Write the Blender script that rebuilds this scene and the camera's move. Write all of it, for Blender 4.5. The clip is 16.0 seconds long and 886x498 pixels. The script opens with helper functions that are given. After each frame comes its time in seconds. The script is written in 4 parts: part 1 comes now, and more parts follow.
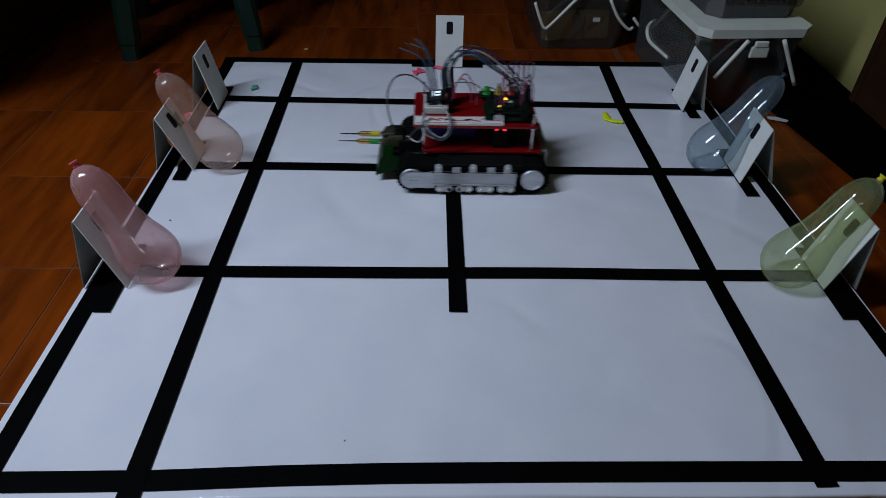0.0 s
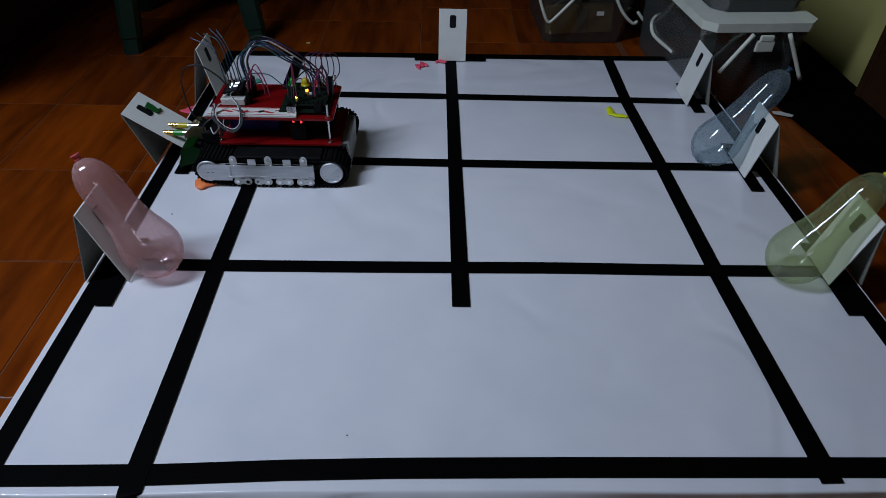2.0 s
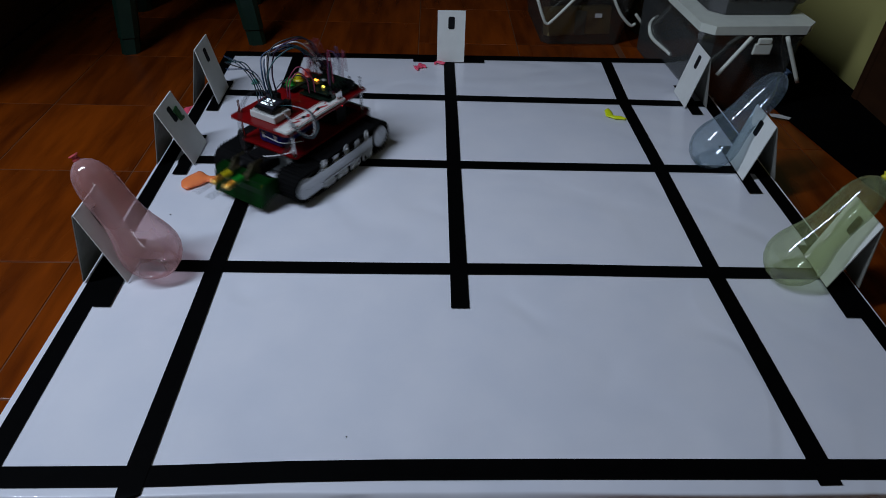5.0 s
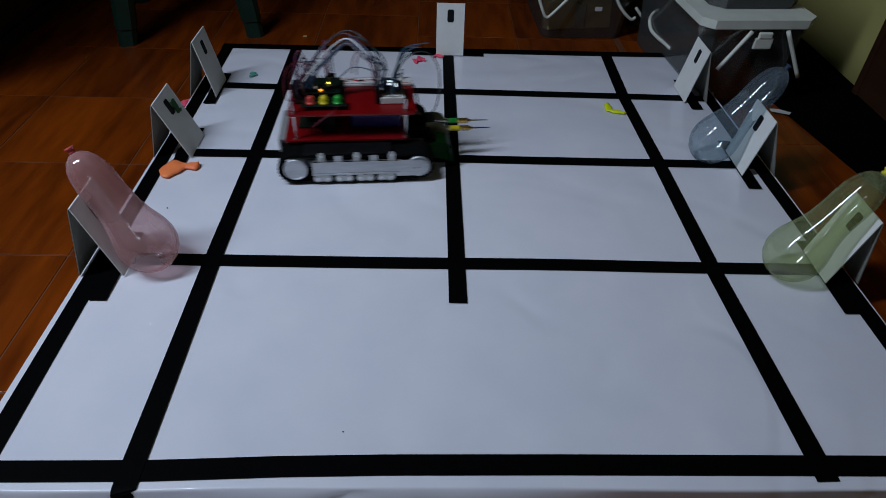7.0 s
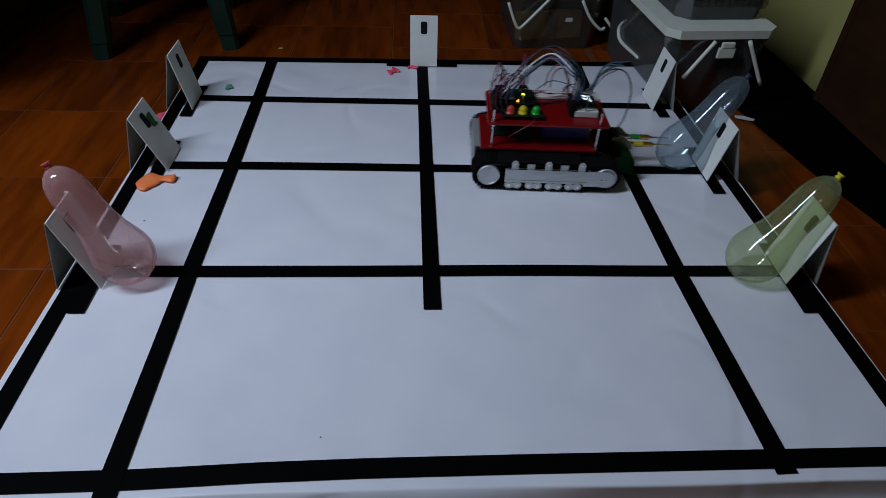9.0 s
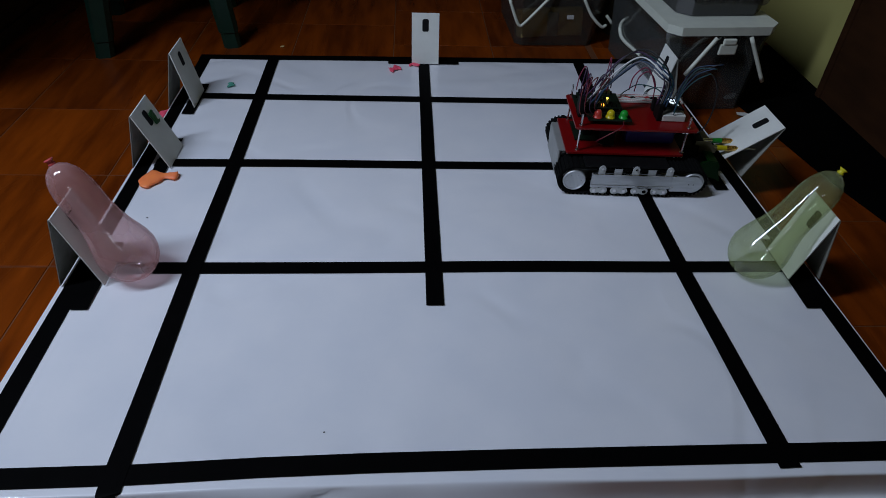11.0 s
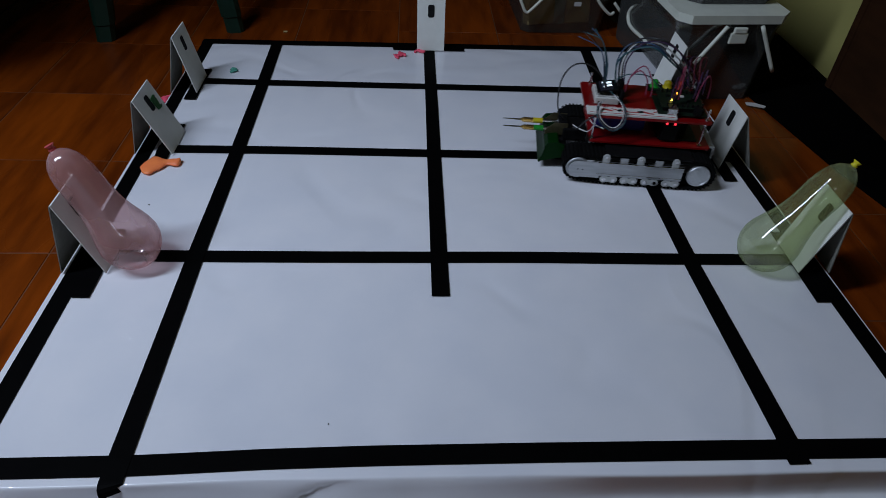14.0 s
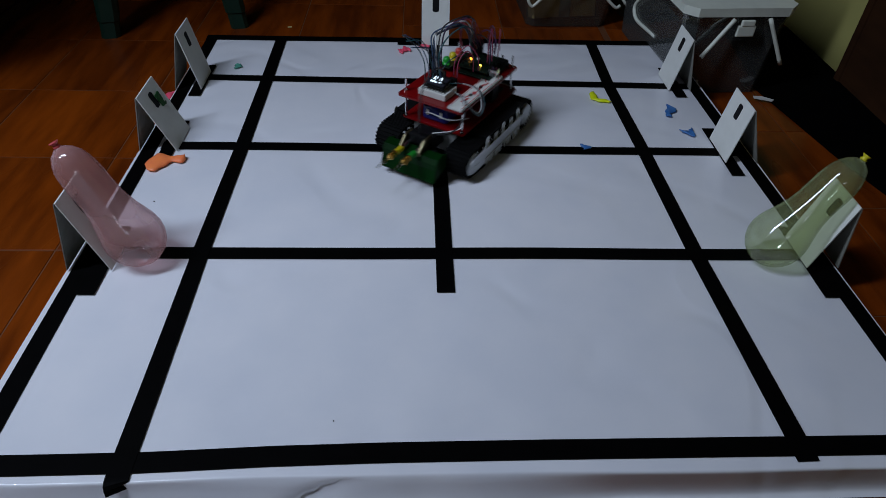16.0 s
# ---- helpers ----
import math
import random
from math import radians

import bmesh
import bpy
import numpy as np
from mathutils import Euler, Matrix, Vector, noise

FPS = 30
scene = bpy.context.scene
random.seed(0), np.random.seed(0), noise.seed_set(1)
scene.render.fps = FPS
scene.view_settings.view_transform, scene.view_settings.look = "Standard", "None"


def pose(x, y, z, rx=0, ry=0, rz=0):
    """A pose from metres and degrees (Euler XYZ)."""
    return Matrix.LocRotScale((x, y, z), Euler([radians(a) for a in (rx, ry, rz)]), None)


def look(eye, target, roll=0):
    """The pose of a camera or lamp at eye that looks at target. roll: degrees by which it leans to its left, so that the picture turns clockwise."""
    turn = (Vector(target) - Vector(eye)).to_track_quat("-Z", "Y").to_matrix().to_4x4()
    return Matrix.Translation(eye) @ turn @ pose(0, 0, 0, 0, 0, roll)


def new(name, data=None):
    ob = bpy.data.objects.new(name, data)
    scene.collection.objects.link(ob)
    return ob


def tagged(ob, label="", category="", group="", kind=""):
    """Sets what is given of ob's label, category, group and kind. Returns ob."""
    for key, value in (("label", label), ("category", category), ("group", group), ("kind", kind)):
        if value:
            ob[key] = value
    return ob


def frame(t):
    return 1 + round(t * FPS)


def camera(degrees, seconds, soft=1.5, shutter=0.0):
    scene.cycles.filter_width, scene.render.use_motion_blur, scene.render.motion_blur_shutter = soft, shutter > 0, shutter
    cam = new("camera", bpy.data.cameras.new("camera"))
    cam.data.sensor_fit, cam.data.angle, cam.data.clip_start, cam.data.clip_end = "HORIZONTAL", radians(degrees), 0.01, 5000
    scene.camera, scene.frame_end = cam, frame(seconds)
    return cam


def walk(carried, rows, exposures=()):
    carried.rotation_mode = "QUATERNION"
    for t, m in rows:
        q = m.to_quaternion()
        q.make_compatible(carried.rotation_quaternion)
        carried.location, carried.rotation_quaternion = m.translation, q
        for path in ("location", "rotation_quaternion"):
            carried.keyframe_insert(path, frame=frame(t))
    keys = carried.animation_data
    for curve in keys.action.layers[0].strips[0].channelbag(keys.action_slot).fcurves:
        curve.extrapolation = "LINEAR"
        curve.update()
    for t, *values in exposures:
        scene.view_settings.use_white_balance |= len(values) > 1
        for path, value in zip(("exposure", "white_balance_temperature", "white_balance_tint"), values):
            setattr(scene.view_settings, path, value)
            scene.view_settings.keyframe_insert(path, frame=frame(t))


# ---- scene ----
cam = camera(68.9, 16.0, soft=0.4, shutter=1.0)
PATH = [
    (0, (-0.031, -0.544, 0.479), (0.012, 1.005, -0.784), 1.5),
    (0.5, (-0.035, -0.545, 0.48), (0.012, 1.005, -0.783), 1.7),
    (1, (-0.034, -0.545, 0.479), (0.009, 1.007, -0.783), 1.7),
    (1.5, (-0.035, -0.543, 0.478), (0.008, 1.002, -0.791), 1.7),
    (2, (-0.032, -0.542, 0.476), (0.005, 0.998, -0.798), 1.5),
    (2.5, (-0.032, -0.541, 0.476), (0.008, 0.997, -0.801), 1.6),
    (3, (-0.034, -0.542, 0.477), (0.011, 1.0, -0.796), 1.8),
    (3.5, (-0.034, -0.542, 0.477), (0.011, 1.0, -0.796), 1.8),
    (4, (-0.035, -0.542, 0.477), (0.009, 1.002, -0.794), 1.8),
    (6.5, (-0.035, -0.54, 0.475), (0.021, 0.995, -0.806), 2.1),
    (7, (-0.034, -0.539, 0.475), (0.018, 0.992, -0.812), 2.2),
    (7.5, (-0.034, -0.538, 0.474), (0.024, 0.989, -0.817), 2.3),
    (8, (-0.032, -0.538, 0.477), (0.047, 0.995, -0.805), 2.2),
    (8.5, (-0.03, -0.54, 0.48), (0.065, 0.992, -0.802), 2.4),
    (9, (-0.026, -0.552, 0.487), (0.082, 0.991, -0.781), 2.6),
    (11.5, (-0.028, -0.555, 0.483), (0.074, 0.987, -0.787), 2.3),
    (12, (-0.028, -0.552, 0.482), (0.068, 0.982, -0.797), 2.3),
    (12.5, (-0.029, -0.55, 0.482), (0.064, 0.979, -0.805), 2.3),
    (13, (-0.029, -0.549, 0.48), (0.057, 0.978, -0.808), 2.4),
    (13.5, (-0.031, -0.547, 0.48), (0.071, 0.972, -0.817), 2.7),
    (14, (-0.033, -0.546, 0.48), (0.07, 0.973, -0.818), 2.9),
    (14.5, (-0.033, -0.547, 0.481), (0.068, 0.977, -0.81), 2.6),
    (15, (-0.031, -0.545, 0.48), (0.069, 0.972, -0.819), 2.4),
    (15.5, (-0.032, -0.544, 0.479), (0.05, 0.968, -0.827), 2.2),
    (16, (-0.032, -0.543, 0.479), (0.053, 0.966, -0.831), 2.3),
]
walk(cam, [(t, look(eye, target, roll)) for t, eye, target, roll in PATH])

# ---- light ----
world = bpy.data.worlds.new("room_air")
scene.world = world
world.use_nodes = True
world.node_tree.nodes["Background"].inputs[0].default_value = (0.55, 0.65, 0.8, 1)
world.node_tree.nodes["Background"].inputs[1].default_value = 0.002
FLOOR = -0.033


def area_lamp(name, eye, target, sx, sy, watts, colour, spread=180.0, roll=0.0):
    data = bpy.data.lights.new(name, "AREA")
    data.shape, data.size, data.size_y, data.energy, data.color = "RECTANGLE", sx, sy, watts, colour
    data.spread = math.radians(spread)
    ob = new(name, data)
    ob.matrix_world = look(eye, target, roll)
    return ob


area_lamp("tube_light", (-0.98, -0.3, 1.42), (-0.10, 0.05, 0.0), 0.95, 0.15, 6.2, (0.80, 0.93, 1.17), 105.0, 90.0)
# weak fill added behind the camera; the room has no window there
area_lamp("front_fill_light", (0.25, -2.3, 1.35), (0.0, 0.0, 0.0), 0.5, 0.22, 0.7, (0.85, 0.93, 1.1))
scene.view_settings.exposure = 0.0

# ---- mesh helpers ----


def part(name, bm, material, parent=None, label="", smooth=False):
    me = bpy.data.meshes.new(name)
    bmesh.ops.recalc_face_normals(bm, faces=bm.faces)
    bm.to_mesh(me)
    bm.free()
    for one in (material if isinstance(material, (list, tuple)) else [material]):
        me.materials.append(one)
    if smooth:
        for poly in me.polygons:
            poly.use_smooth = True
    ob = new(name, me)
    if parent:
        ob.parent = parent
    if label:
        tagged(ob, label)
    return ob


def thing(name, label, category, m=None, group="", kind=""):
    ob = new(name)
    ob.empty_display_size = 0.02
    if m is not None:
        ob.matrix_world = m
    return tagged(ob, label, category, group, kind)


def add_box(bm, c, s, bevel=0.0, m=None):
    tmp = bmesh.new()
    bmesh.ops.create_cube(tmp, size=1.0)
    bmesh.ops.scale(tmp, vec=s, verts=tmp.verts)
    if bevel:
        bmesh.ops.bevel(tmp, geom=list(tmp.edges), offset=bevel, segments=2, profile=0.5, affect="EDGES")
    bmesh.ops.translate(tmp, vec=c, verts=tmp.verts)
    return merge(bm, tmp, m)


def merge(bm, tmp, m=None):
    if m is not None:
        bmesh.ops.transform(tmp, matrix=m, verts=tmp.verts)
    me = bpy.data.meshes.new("tmp")
    tmp.to_mesh(me)
    tmp.free()
    bm.from_mesh(me)
    bpy.data.meshes.remove(me)
    return bm


def add_rod(bm, a, b, r, seg=12, r2=None):
    a, b = Vector(a), Vector(b)
    tmp = bmesh.new()
    bmesh.ops.create_cone(tmp, cap_ends=True, segments=seg, radius1=r, radius2=r if r2 is None else r2, depth=(b - a).length)
    m = Matrix.Translation((a + b) / 2) @ (b - a).to_track_quat("Z", "Y").to_matrix().to_4x4()
    return merge(bm, tmp, m)


def add_lathe(bm, profile, seg=24, m=None):
    """profile: (radius, height) pairs turned round z."""
    tmp = bmesh.new()
    rings = []
    for r, z in profile:
        if r < 1e-6:
            rings.append([tmp.verts.new((0, 0, z))])
        else:
            rings.append([tmp.verts.new((r * math.cos(2 * math.pi * k / seg), r * math.sin(2 * math.pi * k / seg), z)) for k in range(seg)])
    for lo, hi in zip(rings, rings[1:]):
        for k in range(seg):
            quad = [lo[k % len(lo)], lo[(k + 1) % seg % len(lo)], hi[(k + 1) % seg % len(hi)], hi[k % len(hi)]]
            quad = list(dict.fromkeys(quad))
            if len(quad) > 2:
                tmp.faces.new(quad)
    return merge(bm, tmp, m)


def smooth_line(points, steps=6):
    """Catmull-Rom through the points."""
    p = [Vector(q) for q in points]
    p = [2 * p[0] - p[1]] + p + [2 * p[-1] - p[-2]]
    out = []
    for i in range(1, len(p) - 2):
        for s in range(steps):
            t = s / steps
            out.append(0.5 * (2 * p[i] + (p[i + 1] - p[i - 1]) * t + (2 * p[i - 1] - 5 * p[i] + 4 * p[i + 1] - p[i + 2]) * t * t
                              + (3 * p[i] - 3 * p[i + 1] + p[i + 2] - p[i - 1]) * t ** 3))
    return out + [p[-2]]


def add_tube(bm, points, r, seg=6, steps=6):
    line = smooth_line(points, steps)
    rings = []
    for i, q in enumerate(line):
        way = (line[min(i + 1, len(line) - 1)] - line[max(i - 1, 0)]).normalized()
        side = way.cross(Vector((0.31, 0.2, 0.93))).normalized()
        up = side.cross(way)
        rings.append([bm.verts.new(q + r * (math.cos(2 * math.pi * k / seg) * side + math.sin(2 * math.pi * k / seg) * up)) for k in range(seg)])
    for lo, hi in zip(rings, rings[1:]):
        for k in range(seg):
            bm.faces.new((lo[k], lo[(k + 1) % seg], hi[(k + 1) % seg], hi[k]))
    bm.faces.new(rings[0])
    bm.faces.new(rings[-1])
    return bm


def add_slab(bm, outline, z0, z1, m=None, bevel=0.0):
    """A plate with the given outline in x and y."""
    tmp = bmesh.new()
    face = tmp.faces.new([tmp.verts.new((x, y, z0)) for x, y in outline])
    up = bmesh.ops.extrude_face_region(tmp, geom=[face])
    bmesh.ops.translate(tmp, vec=(0, 0, z1 - z0), verts=[v for v in up["geom"] if isinstance(v, bmesh.types.BMVert)])
    if bevel:
        bmesh.ops.bevel(tmp, geom=list(tmp.edges), offset=bevel, segments=2, profile=0.5, affect="EDGES")
    bmesh.ops.recalc_face_normals(tmp, faces=tmp.faces)
    return merge(bm, tmp, m)


def add_strip(bm, line, width, z, thick=0.0003):
    """A tape along a line of (x, y), with wavering edges."""
    rows = []
    for i, (x, y, *drop) in enumerate(line):
        a, b = Vector(line[max(i - 1, 0)][:2]), Vector(line[min(i + 1, len(line) - 1)][:2])
        d = (b - a).normalized()
        n = Vector((-d.y, d.x))
        half = width / 2
        rows.append([bm.verts.new((x + n.x * half * s, y + n.y * half * s, z + sum(drop) + dz)) for s, dz in ((1, 0), (1, thick), (-1, thick), (-1, 0))])
    for lo, hi in zip(rows, rows[1:]):
        for k in range(4):
            bm.faces.new((lo[k], lo[(k + 1) % 4], hi[(k + 1) % 4], hi[k]))
    bm.faces.new(rows[0])
    bm.faces.new(rows[-1])
    return bm


# ---- materials ----


def material(name, colour, rough=0.5, metal=0.0, colour2=None, scale=40.0, detail=4.0, bump=0.0, bump_scale=200.0, rough2=None, spec=0.5,
             alpha=1.0, coat=0.0, emission=None, strength=0.0, stretch=(1, 1, 1), per_object=0.0, wear=None):
    mat = bpy.data.materials.new(name)
    mat.use_nodes = True
    nt = mat.node_tree
    b = nt.nodes["Principled BSDF"]
    b.inputs["Metallic"].default_value = metal
    b.inputs["Roughness"].default_value = rough
    b.inputs["Specular IOR Level"].default_value = spec
    b.inputs["Alpha"].default_value = alpha
    b.inputs["Coat Weight"].default_value = coat
    b.inputs["Base Color"].default_value = (*colour, 1)
    if emission:
        b.inputs["Emission Color"].default_value = (*emission, 1)
        b.inputs["Emission Strength"].default_value = strength
    coord = nt.nodes.new("ShaderNodeTexCoord")
    mapping = nt.nodes.new("ShaderNodeMapping")
    mapping.inputs["Scale"].default_value = stretch
    nt.links.new(coord.outputs["Object"], mapping.inputs["Vector"])
    vector = mapping.outputs["Vector"]
    if per_object:
        info = nt.nodes.new("ShaderNodeObjectInfo")
        shift = nt.nodes.new("ShaderNodeVectorMath")
        shift.operation = "MULTIPLY_ADD"
        nt.links.new(info.outputs["Random"], shift.inputs[0])
        shift.inputs[1].default_value = (37.0, 53.0, 19.0)
        nt.links.new(vector, shift.inputs[2])
        vector = shift.outputs[0]
    if colour2:
        tex = nt.nodes.new("ShaderNodeTexNoise")
        tex.inputs["Scale"].default_value, tex.inputs["Detail"].default_value = scale, detail
        nt.links.new(vector, tex.inputs["Vector"])
        big = nt.nodes.new("ShaderNodeTexNoise")
        big.inputs["Scale"].default_value, big.inputs["Detail"].default_value = scale / 7.0, 2.0
        nt.links.new(vector, big.inputs["Vector"])
        both = nt.nodes.new("ShaderNodeMath")
        both.operation = "ADD"
        nt.links.new(tex.outputs["Fac"], both.inputs[0])
        nt.links.new(big.outputs["Fac"], both.inputs[1])
        span = nt.nodes.new("ShaderNodeMapRange")
        span.inputs["From Min"].default_value, span.inputs["From Max"].default_value = 0.75, 1.25
        nt.links.new(both.outputs[0], span.inputs["Value"])
        mix = nt.nodes.new("ShaderNodeMix")
        mix.data_type = "RGBA"
        mix.inputs["A"].default_value, mix.inputs["B"].default_value = (*colour, 1), (*colour2, 1)
        nt.links.new(span.outputs["Result"], mix.inputs["Factor"])
        nt.links.new(mix.outputs["Result"], b.inputs["Base Color"])
        if rough2 is not None:
            r = nt.nodes.new("ShaderNodeMapRange")
            r.inputs["From Min"].default_value, r.inputs["From Max"].default_value = 0.35, 0.65
            r.inputs["To Min"].default_value, r.inputs["To Max"].default_value = rough, rough2
            nt.links.new(big.outputs["Fac"], r.inputs["Value"])
            nt.links.new(r.outputs["Result"], b.inputs["Roughness"])
    if bump:
        tex = nt.nodes.new("ShaderNodeTexNoise")
        tex.inputs["Scale"].default_value, tex.inputs["Detail"].default_value = bump_scale, 3.0
        nt.links.new(vector, tex.inputs["Vector"])
        node = nt.nodes.new("ShaderNodeBump")
        node.inputs["Strength"].default_value, node.inputs["Distance"].default_value = bump, 0.002
        nt.links.new(tex.outputs["Fac"], node.inputs["Height"])
        nt.links.new(node.outputs["Normal"], b.inputs["Normal"])
    return mat


def film_material(name, colour, clear=0.75, tone=(1, 1, 1)):
    """Thin stretched rubber: mostly clear, tinted, glossy."""
    mat = bpy.data.materials.new(name)
    mat.use_nodes = True
    nt = mat.node_tree
    nt.nodes.remove(nt.nodes["Principled BSDF"])
    out = nt.nodes["Material Output"]
    clear_node = nt.nodes.new("ShaderNodeBsdfTransparent")
    clear_node.inputs[0].default_value = (*tone, 1)
    skin = nt.nodes.new("ShaderNodeBsdfDiffuse")
    skin.inputs[0].default_value = (*colour, 1)
    thru = nt.nodes.new("ShaderNodeBsdfTranslucent")
    thru.inputs[0].default_value = (*colour, 1)
    rubber = nt.nodes.new("ShaderNodeMixShader")
    rubber.inputs[0].default_value = 0.5
    nt.links.new(skin.outputs[0], rubber.inputs[1])
    nt.links.new(thru.outputs[0], rubber.inputs[2])
    body = nt.nodes.new("ShaderNodeMixShader")
    tex = nt.nodes.new("ShaderNodeTexNoise")
    tex.inputs["Scale"].default_value = 18.0
    coord = nt.nodes.new("ShaderNodeTexCoord")
    nt.links.new(coord.outputs["Object"], tex.inputs["Vector"])
    span = nt.nodes.new("ShaderNodeMapRange")
    span.inputs["To Min"].default_value, span.inputs["To Max"].default_value = clear - 0.06, clear + 0.06
    nt.links.new(tex.outputs["Fac"], span.inputs["Value"])
    nt.links.new(span.outputs["Result"], body.inputs[0])
    nt.links.new(rubber.outputs[0], body.inputs[1])
    nt.links.new(clear_node.outputs[0], body.inputs[2])
    gloss = nt.nodes.new("ShaderNodeBsdfGlossy")
    gloss.inputs["Roughness"].default_value = 0.06
    final = nt.nodes.new("ShaderNodeMixShader")
    fres = nt.nodes.new("ShaderNodeFresnel")
    fres.inputs["IOR"].default_value = 1.14
    rim = nt.nodes.new("ShaderNodeMapRange")
    rim.inputs["To Min"].default_value, rim.inputs["To Max"].default_value = 0.09, 0.45
    nt.links.new(fres.outputs[0], rim.inputs["Value"])
    nt.links.new(rim.outputs["Result"], final.inputs[0])
    nt.links.new(body.outputs[0], final.inputs[1])
    nt.links.new(gloss.outputs[0], final.inputs[2])
    nt.links.new(final.outputs[0], out.inputs[0])
    return mat


VINYL = material("white_vinyl", (0.81, 0.81, 0.845), 0.31, colour2=(0.73, 0.745, 0.80), scale=14, bump=0.4, bump_scale=7, rough2=0.42, coat=0.6)
TAPE = material("black_tape", (0.0009, 0.0009, 0.0010), 0.6, colour2=(0.0014, 0.0014, 0.0016), scale=60, bump=0.1, bump_scale=90, spec=0.03)
BOARD = material("white_board", (0.7, 0.7, 0.68), 0.7, colour2=(0.62, 0.61, 0.58), scale=30)
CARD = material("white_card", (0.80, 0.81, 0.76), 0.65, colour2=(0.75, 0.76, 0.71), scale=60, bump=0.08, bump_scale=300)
# the grey is darkened for the shade inside the folded card
CARD_BACK = material("shaded_grey_card", (0.26, 0.26, 0.23), 0.8, colour2=(0.20, 0.20, 0.17), scale=90, bump=0.1, bump_scale=300)
INK = material("black_marker", (0.006, 0.006, 0.007), 0.6, colour2=(0.01, 0.01, 0.011), scale=80, spec=0.15)
TILE = material("brown_tile", (0.225, 0.043, 0.003), 0.2, colour2=(0.085, 0.015, 0.0014), scale=26, detail=8, stretch=(1.8, 0.3, 1), rough2=0.32, spec=0.2, per_object=1.0, bump=0.05, bump_scale=120)
GROUT = material("tile_joint", (0.15, 0.044, 0.008), 0.8, colour2=(0.10, 0.030, 0.006), scale=50)
WALL = material("cream_wall", (0.50, 0.46, 0.15), 0.8, colour2=(0.44, 0.405, 0.13), scale=6, bump=0.15, bump_scale=60)
CEILING = material("ceiling_paint", (0.42, 0.42, 0.40), 0.85, colour2=(0.38, 0.38, 0.36), scale=5)
PANELWOOD = material("olive_brown_wood", (0.045, 0.017, 0.006), 0.85, spec=0.1, colour2=(0.028, 0.011, 0.004), scale=14, stretch=(1, 1, 4))
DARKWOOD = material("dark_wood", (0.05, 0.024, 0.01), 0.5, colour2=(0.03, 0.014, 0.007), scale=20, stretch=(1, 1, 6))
# near-black that paints the shadow on the tiles by the wall
SHADOW_BLACK = material("shadow_black", (0.0012, 0.0012, 0.0012), 0.95, colour2=(0.002, 0.002, 0.002), scale=20, spec=0.01)


def add_creases(mat, scale, depth):
    """Faint pressed-in folds across a glossy sheet."""
    nt = mat.node_tree
    coord = nt.nodes.new("ShaderNodeTexCoord")
    tex = nt.nodes.new("ShaderNodeTexNoise")
    tex.inputs["Scale"].default_value, tex.inputs["Detail"].default_value, tex.inputs["Distortion"].default_value = scale, 1.0, 0.8
    nt.links.new(coord.outputs["Object"], tex.inputs["Vector"])
    off = nt.nodes.new("ShaderNodeMath")
    off.operation = "SUBTRACT"
    nt.links.new(tex.outputs["Fac"], off.inputs[0])
    off.inputs[1].default_value = 0.5
    fold = nt.nodes.new("ShaderNodeMath")
    fold.operation = "ABSOLUTE"
    nt.links.new(off.outputs[0], fold.inputs[0])
    soft = nt.nodes.new("ShaderNodeMapRange")
    soft.interpolation_type = "SMOOTHSTEP"
    soft.inputs["From Min"].default_value, soft.inputs["From Max"].default_value = 0.0, 0.10
    nt.links.new(fold.outputs[0], soft.inputs["Value"])
    relief = nt.nodes.new("ShaderNodeBump")
    relief.inputs["Strength"].default_value, relief.inputs["Distance"].default_value = 1.0, depth
    nt.links.new(soft.outputs["Result"], relief.inputs["Height"])
    body = nt.nodes["Principled BSDF"]
    old = body.inputs["Normal"].links[0].from_node
    nt.links.new(relief.outputs["Normal"], old.inputs["Normal"])
    nt.links.new(old.outputs["Normal"], body.inputs["Coat Normal"])


add_creases(VINYL, 5.0, 0.0008)

# ---- setting ----


def build_floor():
    bm = bmesh.new()
    add_box(bm, (-0.3, -0.2, FLOOR - 0.0308), (3.6, 4.6, 0.06))
    return tagged(part("floor", bm, GROUT), "floor of glossy wood-patterned brown ceramic tiles", "floor", kind="structure")


def build_room():
    bm = bmesh.new()
    add_box(bm, (0.792, -0.2, 1.2), (0.1, 4.6, 2.6))
    tagged(part("wall_east", bm, WALL), "plain cream-yellow painted room wall", "wall", kind="structure")
    bm = bmesh.new()
    add_box(bm, (-2.15, -0.2, 1.2), (0.1, 4.6, 2.6))
    tagged(part("wall_west", bm, WALL), "plain cream-yellow painted room wall", "wall", kind="structure")
    bm = bmesh.new()
    add_box(bm, (-0.68, 2.05, 1.2), (2.84, 0.1, 2.6))
    tagged(part("wall_north", bm, DARKWOOD), "dark brown wooden far wall in shade", "wall", kind="structure")
    bm = bmesh.new()
    add_box(bm, (-0.68, -2.45, 1.2), (2.84, 0.1, 2.6))
    tagged(part("wall_south", bm, WALL), "plain cream-yellow painted room wall", "wall", kind="structure")
    bm = bmesh.new()
    add_box(bm, (-0.68, -0.2, 2.56), (3.04, 4.6, 0.1))
    tagged(part("ceiling", bm, CEILING), "plain off-white ceiling", "ceiling", kind="structure")


floor = build_floor()
build_room()

# ---- the course ----
X0, X1, Y0, Y1 = -0.4030, 0.4455, -0.262, 0.588


def broken_line(points, n=40):
    """Points at even steps of x along a line given by a few corners."""
    out = []
    for i in range(n + 1):
        x = points[0][0] + (points[-1][0] - points[0][0]) * i / n
        for (xa, ya), (xb, yb) in zip(points, points[1:]):
            if x <= xb + 1e-9:
                s = (x - xa) / (xb - xa)
                out.append((x, ya + (yb - ya) * s))
                break
    return out


